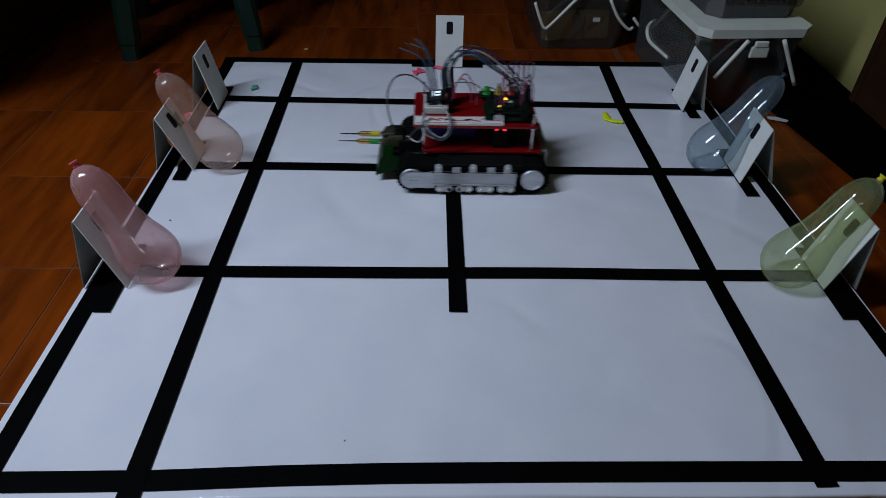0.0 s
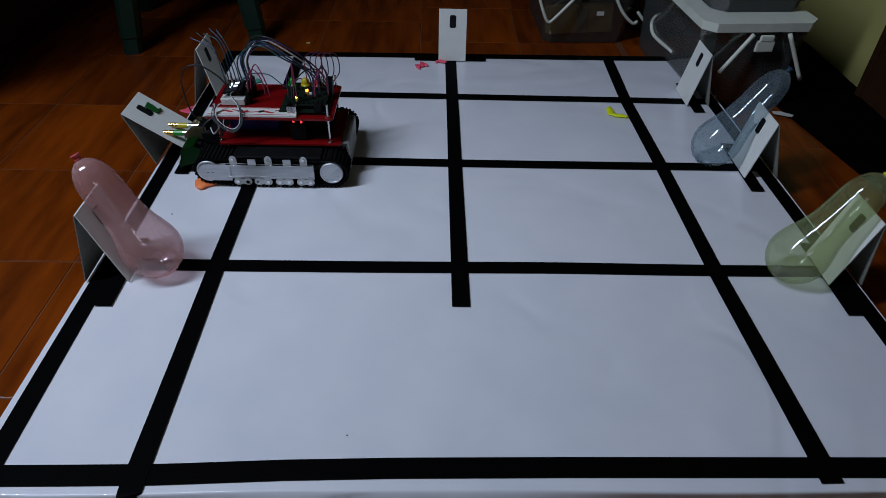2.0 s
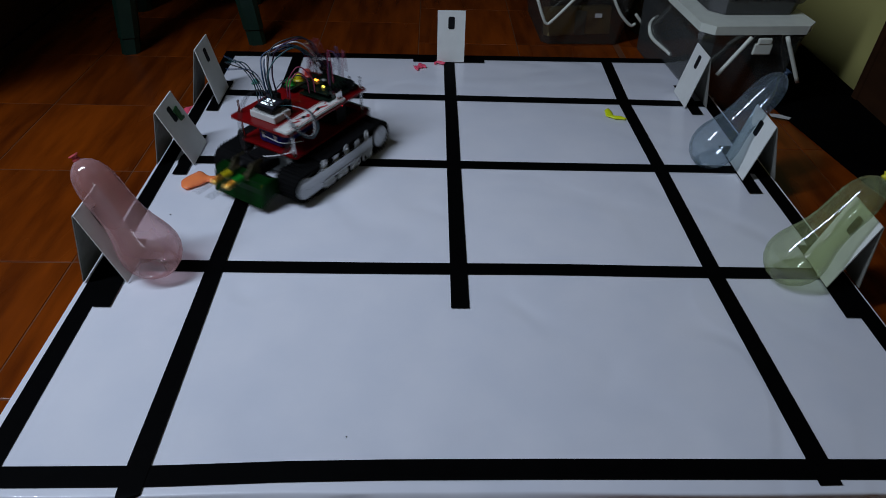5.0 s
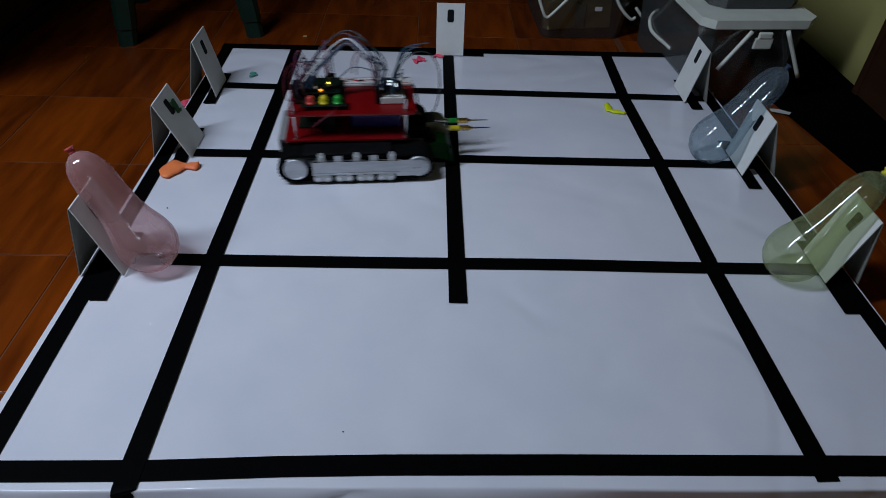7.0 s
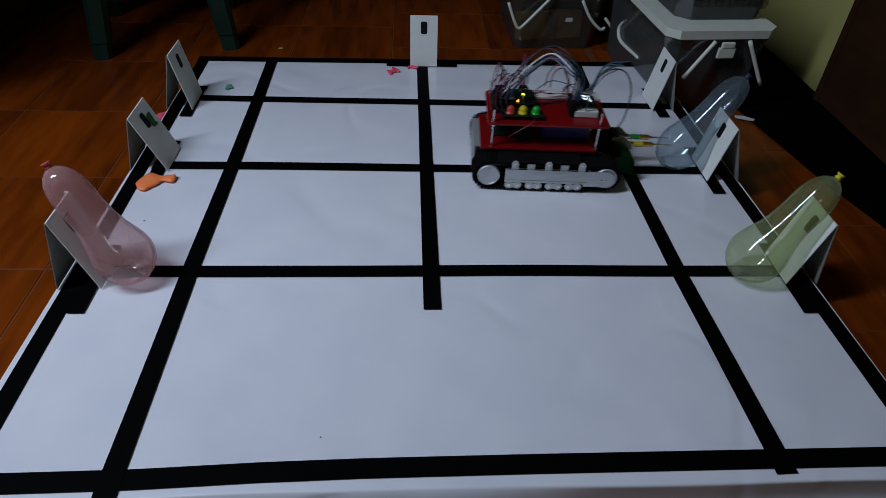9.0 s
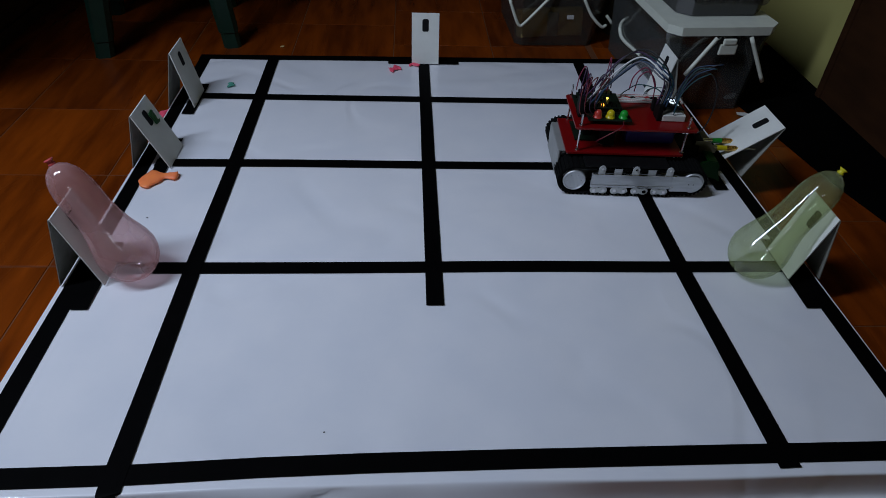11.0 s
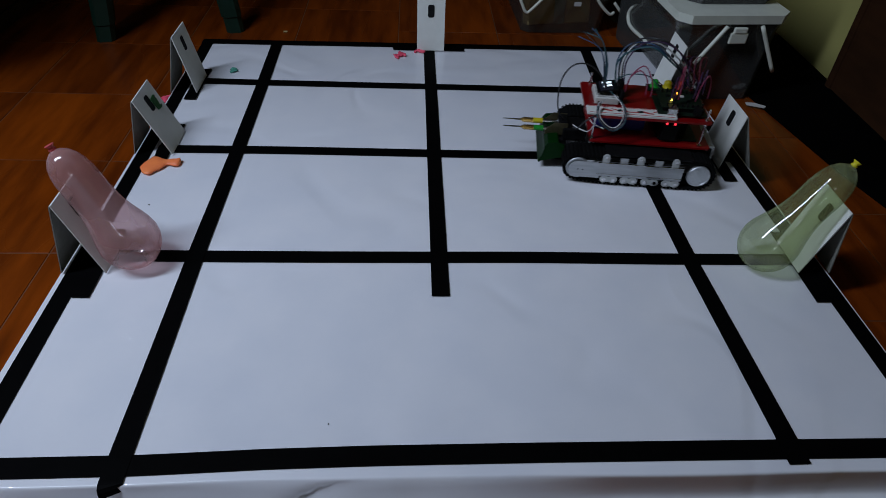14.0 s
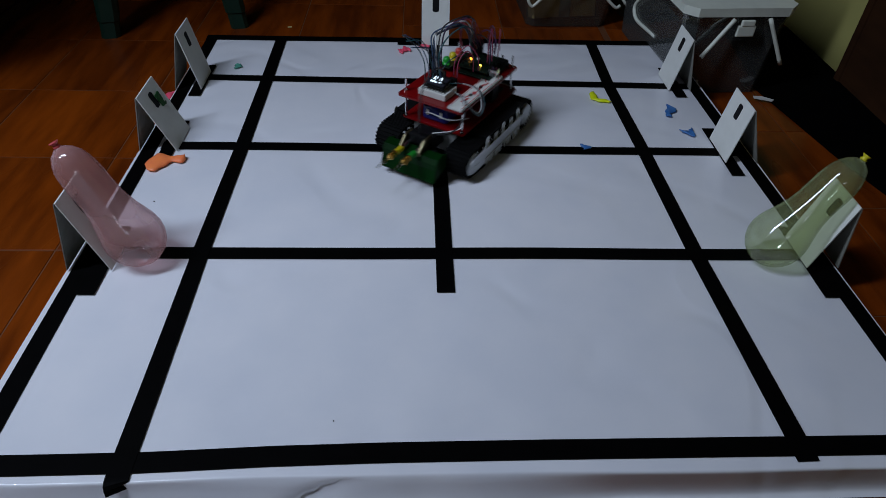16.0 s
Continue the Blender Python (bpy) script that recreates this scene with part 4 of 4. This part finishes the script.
def build_small_box(m, w, d, h, handles, content):
    box = thing("storage_box", "small clear plastic storage box with off-white wire handles" + (" holding beige cards" if content else ""), "storage box", m)
    bm = bmesh.new()
    add_tub(bm, 0, w, 0, d, 0.001, h, 0.016, 0.014)
    part("tub", bm, SMOKE, box)
    if content:
        for k, (x, y, s, mat, tilt) in enumerate(((0.055, 0.036, 0.07, STUFF, 12), (0.078, 0.042, 0.06, STUFF2, -8), (0.125, 0.045, 0.07, STUFF, 4))):
            bm = bmesh.new()
            add_box(bm, (0, 0, s * 0.4), (s * 0.9, 0.03, s * 0.78), 0.002, pose(x, y, 0.012, -14, 0, tilt))
            part("card_stack", bm, mat, box)
        bm = bmesh.new()
        add_box(bm, (w * 0.62, 0.0085, 0.062), (0.014, 0.0008, 0.008), 0, None)
        part("sticker", bm, PAPER, box, "small white sticker")
    for line in handles:
        bm = bmesh.new()
        add_tube(bm, line, 0.003, 8, 5)
        part("handle_bar", bm, LIDWHITE, box, "off-white carrying handle bar", smooth=True)
    bm = bmesh.new()
    add_tub(bm, -0.005, w + 0.005, -0.005, d + 0.005, h, h + 0.014, 0.001, 0.018, 0.012)
    part("lid", bm, LIDWHITE, box, "off-white lid")
    return box


build_big_box()
build_small_box(pose(0.176, 0.718, FLOOR, rz=2), 0.195, 0.24, 0.15,
                [[(-0.008, -0.006, 0.10), (0.006, -0.010, 0.066), (0.015, -0.010, 0.052), (0.026, -0.010, 0.058), (0.066, -0.006, 0.10), (0.080, -0.004, 0.115)],
                 [(0.138, -0.006, 0.105), (0.158, -0.010, 0.072), (0.182, -0.010, 0.050), (0.192, -0.006, 0.052)]], True)
build_small_box(pose(0.385, 0.772, FLOOR, rz=6), 0.11, 0.2, 0.15,
                [[(-0.012, -0.02, 0.060), (0.004, -0.026, 0.043), (0.014, -0.026, 0.042), (0.036, -0.014, 0.070), (0.044, -0.006, 0.085)]], False)


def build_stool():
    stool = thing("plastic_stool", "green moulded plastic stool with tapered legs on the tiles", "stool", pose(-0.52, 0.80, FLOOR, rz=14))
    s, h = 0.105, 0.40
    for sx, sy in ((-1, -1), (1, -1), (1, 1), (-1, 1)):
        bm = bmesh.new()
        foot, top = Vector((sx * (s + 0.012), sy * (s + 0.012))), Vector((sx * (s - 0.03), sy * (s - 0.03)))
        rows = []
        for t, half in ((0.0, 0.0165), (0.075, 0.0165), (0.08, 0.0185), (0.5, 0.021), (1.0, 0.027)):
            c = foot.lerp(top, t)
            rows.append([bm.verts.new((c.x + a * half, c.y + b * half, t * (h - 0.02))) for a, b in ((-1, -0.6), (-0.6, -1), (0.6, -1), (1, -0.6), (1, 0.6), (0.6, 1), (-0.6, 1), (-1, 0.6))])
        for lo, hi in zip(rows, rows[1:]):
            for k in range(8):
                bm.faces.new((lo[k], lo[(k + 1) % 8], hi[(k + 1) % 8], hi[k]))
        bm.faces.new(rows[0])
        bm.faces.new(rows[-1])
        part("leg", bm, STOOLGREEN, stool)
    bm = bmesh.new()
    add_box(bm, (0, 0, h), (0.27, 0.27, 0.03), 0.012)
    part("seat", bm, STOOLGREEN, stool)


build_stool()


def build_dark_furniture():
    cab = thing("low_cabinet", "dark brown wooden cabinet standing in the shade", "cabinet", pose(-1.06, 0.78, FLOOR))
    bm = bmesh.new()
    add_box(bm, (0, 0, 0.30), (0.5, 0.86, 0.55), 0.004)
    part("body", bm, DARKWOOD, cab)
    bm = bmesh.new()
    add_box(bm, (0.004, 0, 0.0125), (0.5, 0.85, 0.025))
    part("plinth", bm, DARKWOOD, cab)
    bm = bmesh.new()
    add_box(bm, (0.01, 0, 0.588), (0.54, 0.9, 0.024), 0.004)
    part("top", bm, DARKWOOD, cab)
    # desk added out of view to keep lamp light off the far left tiles
    shade_desk = thing("desk", "dark wooden desk standing over the stool and the tiles", "desk", pose(-1.14, 0.83, FLOOR))
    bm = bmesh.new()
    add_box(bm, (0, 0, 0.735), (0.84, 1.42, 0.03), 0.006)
    part("desktop", bm, DARKWOOD, shade_desk)
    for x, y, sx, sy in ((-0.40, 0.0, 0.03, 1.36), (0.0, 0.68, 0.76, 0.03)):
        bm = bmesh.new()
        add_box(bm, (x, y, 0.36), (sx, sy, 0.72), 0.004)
        part("side_panel", bm, DARKWOOD, shade_desk)
    door = thing("wooden_panel", "brown wooden panel standing against the cream wall", "wood panel", pose(0.732, 0.1, FLOOR))
    bm = bmesh.new()
    add_box(bm, (0, 0, 0.5), (0.016, 0.82, 1.0), 0.002)
    part("board", bm, PANELWOOD, door)
    for y in (-0.412, 0.412):
        bm = bmesh.new()
        add_box(bm, (-0.001, y, 0.5), (0.022, 0.016, 1.0), 0.003)
        part("edge_strip", bm, PANELWOOD, door)
    # thin black slab in place of the deep shadow on the tiles
    mat = thing("floor_shadow", "black cloth lying on the tiles along the cream wall", "cloth", pose(0.6, 0.2, FLOOR))
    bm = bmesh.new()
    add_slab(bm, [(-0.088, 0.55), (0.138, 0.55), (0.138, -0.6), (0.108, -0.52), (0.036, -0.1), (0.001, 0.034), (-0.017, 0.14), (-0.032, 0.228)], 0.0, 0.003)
    part("shadow_sheet", bm, SHADOW_BLACK, mat)


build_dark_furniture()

# ---- scraps of burst balloons ----


def scrap_mesh(seed, length, width, fold=0.25, curl=0.0):
    """A crumpled strip of rubber, a few millimetres high."""
    bm = bmesh.new()
    rng = random.Random(seed)
    n, k = 20, 6
    up, lo = [], []
    for i in range(n + 1):
        t = i / n
        half = width / 2 * (0.25 + 0.70 * math.sin(math.pi * min(1, 0.12 + 0.85 * t)) * (1 + 0.45 * math.sin(7 * t + seed)) + 0.12 * math.sin(17 * t + 2 * seed))
        row, row2 = [], []
        for j in range(k + 1):
            s = 2 * j / k - 1
            x = length * (t - 0.5)
            y = s * half + curl * (t - 0.5) ** 2 * 4 + width * 0.22 * math.sin(6.5 * t + 1.7 * seed)
            z = 0.0012 + fold * width * 0.5 * (1 - s * s) * (0.4 + 0.6 * abs(math.sin(5 * t + seed))) + rng.uniform(0, 0.0007)
            row.append(bm.verts.new((x, y, z)))
            row2.append(bm.verts.new((x, y, max(0.0002, z - 0.0012))))
        up.append(row)
        lo.append(row2)
    for i in range(n):
        for j in range(k):
            bm.faces.new((up[i][j], up[i][j + 1], up[i + 1][j + 1], up[i + 1][j]))
            bm.faces.new((lo[i][j], lo[i + 1][j], lo[i + 1][j + 1], lo[i][j + 1]))
    rim = [e for e in bm.edges if len(e.link_faces) == 1]
    bmesh.ops.bridge_loops(bm, edges=rim)
    return bm


def build_scrap(seed, length, width, mat, m, label, curl=0.0):
    bm = scrap_mesh(seed, length, width, curl=curl)
    ob = tagged(part("balloon_scrap", bm, mat, smooth=True), label, "balloon scrap", "scraps of burst balloons")
    ob.matrix_world = m
    return ob


Z = 0.0012
build_scrap(1, 0.038, 0.015, LIME_RUBBER, pose(0.252, 0.366, Z, rz=-52), "curved lime-yellow rubber scrap lying on the vinyl", curl=0.004)
build_scrap(2, 0.021, 0.021, HOTPINK_RUBBER, pose(-0.053, 0.535, Z, rz=15), "crumpled pink rubber scrap lying on the vinyl")
build_scrap(3, 0.020, 0.012, HOTPINK_RUBBER, pose(-0.018, 0.553, Z, rz=5), "crumpled pink rubber scrap by the tape")
build_scrap(4, 0.013, 0.013, MINT_RUBBER, pose(-0.323, 0.462, Z, rz=-35), "small mint green rubber scrap on the vinyl")
build_scrap(5, 0.026, 0.016, HOTPINK_RUBBER, pose(-0.433, 0.424, FLOOR, rz=40), "crumpled pink rubber scrap on the tiles")
bm = bmesh.new()
add_slab(bm, [(-0.016, -0.003), (0.012, -0.008), (0.016, -0.001), (-0.003, 0.007), (-0.017, 0.005)], 0.0, 0.0012)
paper = tagged(part("paper_scrap", bm, PAPER), "torn white paper scrap on the floor by a box", "paper scrap")
paper.matrix_world = pose(0.556, 0.432, FLOOR + 0.0045, rz=-12)
bm = bmesh.new()
add_slab(bm, [(-0.004, -0.003), (0.004, -0.002), (0.003, 0.003), (-0.003, 0.002)], 0.0, 0.001)
crumb = tagged(part("paper_crumb", bm, STUFF), "tiny beige paper crumb on the tiles", "paper scrap")
crumb.matrix_world = pose(-0.28, 0.709, FLOOR + 0.001)
for x, y, s in ((-0.102, -0.218, 0.0007), (-0.348, 0.094, 0.0010)):
    bm = bmesh.new()
    add_lathe(bm, [(0.0, 0.0), (s, 0.0), (s * 0.8, s * 0.6), (0.0, s * 0.8)], 7)
    speck = tagged(part("dirt_speck", bm, INK), "tiny dark dirt speck on the vinyl", "dirt")
    speck.matrix_world = pose(x, y, 0.0004)
# a scrap stuck to a card's face
GREEN_RUBBER = material("green_rubber", (0.012, 0.11, 0.02), 0.5, colour2=(0.010, 0.08, 0.015), scale=150)
stuck = part("stuck_scrap", scrap_mesh(11, 0.022, 0.013, 0.02), GREEN_RUBBER, card_b, "green rubber scrap stuck to the card", smooth=True)
stuck.matrix_local = Matrix.Translation((-0.0222, 0.012, 0.0530)) @ Matrix.Rotation(math.radians(66.8), 4, "Y") @ Matrix.Rotation(math.radians(40), 4, "Z")

# ---- balloons that burst ----


def build_bursting_balloon(name_colour, film, knot, base, tip, stretch=1.0):
    m = balloon_pose(base, tip)
    b = thing("balloon", f"pear-shaped translucent {name_colour} balloon leaning on a target card until it bursts", "balloon", m, "balloons on the target cards")
    shards = []
    seg, gores = 40, 5
    per = seg // gores
    for g in range(gores):
        bm = bmesh.new()
        grid = []
        for r, z in RUBBER:
            grid.append([bm.verts.new((max(r, 1e-5) * math.cos(2 * math.pi * (g * per + k) / seg), max(r, 1e-5) * math.sin(2 * math.pi * (g * per + k) / seg), z * stretch)) for k in range(per + 1)])
        for lo, hi in zip(grid, grid[1:]):
            for k in range(per):
                bm.faces.new((lo[k], lo[k + 1], hi[k + 1], hi[k]))
        shards.append(part("skin_shard", bm, film, b, smooth=True))
    bm = bmesh.new()
    add_knot(bm)
    bmesh.ops.translate(bm, vec=(0, 0, 0.148 * (stretch - 1.0)), verts=bm.verts)
    shards.append(part("knot", bm, knot, b, "tied rubber knot", smooth=True))
    return b, shards


balloon_blue, blue_shards = build_bursting_balloon("blue", BLUE_FILM, DARKBLUE_RUBBER, (0.356, 0.229, 0.032), (0.421, 0.243, 0.122), 1.06)
balloon_orange, orange_shards = build_bursting_balloon("peach", ORANGE_FILM, PINK_RUBBER, (-0.315, 0.219, 0.032), (-0.377, 0.238, 0.126))


def rubber_piece(seed, length, width, mat, balloon, label):
    return part("rubber_scrap", scrap_mesh(seed, length, width, 0.22, 0.005), mat, balloon, label, smooth=True)


orange_scrap = rubber_piece(25, 0.050, 0.030, ORANGE_RUBBER, balloon_orange, "crumpled orange rubber scrap")
blue_scraps = [rubber_piece(22, 0.036, 0.014, BLUE_RUBBER, balloon_blue, "crumpled blue rubber scrap"),
               rubber_piece(23, 0.020, 0.014, BLUE_RUBBER, balloon_blue, "crumpled blue rubber scrap"),
               rubber_piece(24, 0.014, 0.010, BLUE_RUBBER, balloon_blue, "crumpled blue rubber scrap")]

# ---- floor tiles ----


def build_tiles():
    size, joint = 0.1985, 0.0017
    bm = bmesh.new()
    add_box(bm, (0, 0, -0.003), (size - joint, size - joint, 0.006), 0.0008)
    me = bpy.data.meshes.new("floor_tile")
    bm.to_mesh(me)
    bm.free()
    me.materials.append(TILE)
    for i in range(-7, 6):
        x = -0.455 + size * (i + 0.5) + (0.0 if i < 4 else 0.012)
        shift = 0.0 if i < 2 else 0.092
        for j in range(-10, 11):
            y = 0.042 + shift + size * (j + 0.5)
            ob = new("tile", me)
            ob.parent = floor
            ob.location = (x, y, FLOOR)


build_tiles()

# ---- what moves ----
ROBOT_ROWS = [
    (0.0, 0.025, 0.234, 180.0), (0.5, -0.050, 0.234, 181.8), (1.0, -0.131, 0.232, 174.9), (1.25, -0.171, 0.232, 179.0), (1.5, -0.210, 0.232, 183.8), (1.7, -0.233, 0.232, 180.5), (2.0, -0.236, 0.232, 179.7),
    (4.0, -0.236, 0.231, 179.7), (4.2, -0.215, 0.229, 183.5), (4.5, -0.196, 0.230, 184.0), (4.75, -0.196, 0.231, 205.0), (5.05, -0.205, 0.233, 248.0), (5.35, -0.215, 0.234, 292.0),
    (5.7, -0.225, 0.235, 335.0), (5.95, -0.235, 0.235, 356.0), (6.15, -0.240, 0.235, 358.0), (6.3, -0.235, 0.235, 357.9), (6.5, -0.206, 0.234, 357.6), (7.0, -0.130, 0.232, 365.0), (7.5, -0.038, 0.238, 362.9),
    (8.0, 0.038, 0.240, 350.5), (8.25, 0.070, 0.232, 359.0), (8.5, 0.099, 0.225, 370.2), (8.75, 0.129, 0.233, 364.5), (9.0, 0.160, 0.240, 357.2), (9.2, 0.184, 0.240, 352.3), (9.5, 0.235, 0.232, 354.5), (9.8, 0.268, 0.222, 357.3),
    (11.5, 0.268, 0.221, 357.3), (11.9, 0.265, 0.220, 357.2), (12.0, 0.263, 0.219, 357.0), (12.2, 0.240, 0.221, 355.9), (12.4, 0.215, 0.222, 350.5), (12.5, 0.210, 0.226, 342.8), (12.7, 0.226, 0.243, 315.0),
    (12.85, 0.232, 0.245, 290.0), (13.0, 0.240, 0.246, 266.3), (13.3, 0.260, 0.240, 217.8), (13.6, 0.272, 0.229, 185.4), (13.8, 0.276, 0.224, 176.0), (14.0, 0.270, 0.221, 173.6), (14.2, 0.252, 0.226, 175.5), (14.5, 0.213, 0.233, 178.6),
    (15.0, 0.139, 0.227, 176.5), (15.5, 0.053, 0.229, 180.4), (15.7, 0.034, 0.237, 202.5), (15.9, 0.025, 0.250, 229.0), (16.0, 0.025, 0.258, 237.5)]


def tilted(base, pivot, degrees, slide=0.0):
    p = Matrix.Translation(pivot)
    return Matrix.Translation((slide * abs(degrees), 0, 0)) @ p @ Matrix.Rotation(math.radians(degrees), 4, "Y") @ p.inverted() @ base


def key_wheels():
    """Turn each wheel by the way its track has gone."""
    fine = []
    for (t0, x0, y0, a0), (t1, x1, y1, a1) in zip(ROBOT_ROWS, ROBOT_ROWS[1:]):
        n = max(1, math.ceil((math.hypot(x1 - x0, y1 - y0) + math.radians(abs(a1 - a0)) * 0.06) / 0.018))
        for k in range(n):
            s = k / n
            fine.append((t0 + (t1 - t0) * s, x0 + (x1 - x0) * s, y0 + (y1 - y0) * s, a0 + (a1 - a0) * s))
    fine.append(ROBOT_ROWS[-1])
    for side, hubs in spin.items():
        turn, rows = 0.0, [(fine[0][0], 0.0)]
        for (t0, x0, y0, a0), (t1, x1, y1, a1) in zip(fine, fine[1:]):
            h = math.radians((a0 + a1) / 2)
            way = (x1 - x0) * math.cos(h) + (y1 - y0) * math.sin(h) - side * math.radians(a1 - a0) * 0.055
            turn += way / 0.0195
            rows.append((t1, turn))
        for hub in hubs:
            at = hub.location.copy()
            walk(hub, [(t, Matrix.Translation(at) @ Matrix.Rotation(a, 4, "Y")) for t, a in rows])


def behind_card(at, away):
    """Lying flat against the back of a card's leaning front panel."""
    z, x = Vector(away).normalized(), Vector((0, 1, 0))
    y = z.cross(x)
    return Matrix(((x.x, y.x, z.x, at[0]), (x.y, y.y, z.y, at[1]), (x.z, y.z, z.z, at[2]), (0, 0, 0, 1)))


def key_shards(balloon, shards, burst, far):
    home = balloon.matrix_basis.copy()
    rng = random.Random(5)
    for k, ob in enumerate(shards):
        there = pose(far[0] + rng.uniform(-0.15, 0.15), far[1] + rng.uniform(-0.25, 0.25), FLOOR + 0.03, 90, 0, rng.uniform(0, 80))
        mid = pose((home.translation.x + far[0]) / 2, (home.translation.y + far[1]) / 2, 0.22 + 0.03 * k, 45, 0, 20)
        keep = Matrix.Identity(4)
        inv = home.inverted()
        walk(ob, [(0.0, keep), (burst, keep), (burst + 1 / 30, inv @ mid), (burst + 2 / 30, inv @ there), (16.0, inv @ there)])


def motions():
    walk(robot, [(t, pose(x, y - 0.0080, 0.0014, rz=a)) for t, x, y, a in ROBOT_ROWS])
    key_wheels()
    up_b, up_e = card_b.matrix_basis.copy(), card_e.matrix_basis.copy()
    pb, pe = (-0.400, 0.235, 0.001), (0.436, 0.222, 0.001)
    walk(card_b, [(t, tilted(up_b, pb, a, -0.00008)) for t, a in ((0.0, 0), (1.45, 0), (1.5, -3), (1.6, -14), (1.7, -27), (1.8, -31), (4.0, -31), (4.1, -28), (4.2, -16), (4.35, -2), (4.5, 0), (16.0, 0))])
    walk(card_e, [(t, tilted(up_e, pe, a)) for t, a in ((0.0, 0), (9.15, 0), (9.3, 6), (9.5, 26), (9.75, 42), (11.95, 42), (12.05, 39), (12.2, 22), (12.3, 8), (12.45, -3), (16.0, -3))])
    key_shards(balloon_orange, orange_shards, 1.0333, (-1.15, -0.75))
    key_shards(balloon_blue, blue_shards, 9.1333, (0.30, -1.1))
    inv = balloon_orange.matrix_basis.inverted()
    rest = behind_card((-0.3735, 0.238, 0.0385), (-0.92, 0, -0.394))
    rows = [(0.0, rest), (1.0333, rest), (1.1, pose(-0.235, 0.205, 0.075, 30, 20, 10)), (1.2, pose(-0.232, 0.185, 0.062, 60, 40, 60)), (1.3, pose(-0.245, 0.17, 0.052, 70, 20, 80)),
            (1.4, pose(-0.275, 0.165, 0.044, 80, 10, 90)), (1.5, pose(-0.300, 0.165, 0.034, 80, 30, 90)), (1.6, pose(-0.318, 0.165, 0.030, 70, 30, 90)), (1.7, pose(-0.335, 0.165, 0.026, 60, 20, 70)),
            (1.8, pose(-0.346, 0.165, 0.016, 30, 10, 40)), (1.9, pose(-0.314, 0.165, 0.002, 0, 0, 15)), (4.0, pose(-0.312, 0.165, 0.002, 0, 0, 15)), (4.2, pose(-0.327, 0.166, 0.002, 0, 0, 15)),
            (5.6, pose(-0.331, 0.166, 0.002, 0, 0, 15)), (6.0, pose(-0.358, 0.178, 0.002, 0, 0, 28)), (16.0, pose(-0.358, 0.178, 0.002, 0, 0, 28))]
    walk(orange_scrap, [(t, inv @ m) for t, m in rows])
    inv = balloon_blue.matrix_basis.inverted()
    for ob, start, end in zip(blue_scraps, (behind_card((0.403, 0.222, 0.044), (0.976, 0, -0.217)), behind_card((0.399, 0.232, 0.022), (0.976, 0, -0.217)), behind_card((0.399, 0.208, 0.022), (0.976, 0, -0.217))),
                              (pose(0.357, 0.329, 0.0016, rz=78), pose(0.366, 0.266, 0.0016, rz=20), pose(0.205, 0.223, 0.0026, rz=100))):
        fly = pose((start.translation.x + end.translation.x) / 2, (start.translation.y + end.translation.y) / 2, 0.07, 40, 30, 50)
        walk(ob, [(0.0, inv @ start), (9.1333, inv @ start), (9.2, inv @ fly), (9.4, inv @ end), (16.0, inv @ end)])


motions()
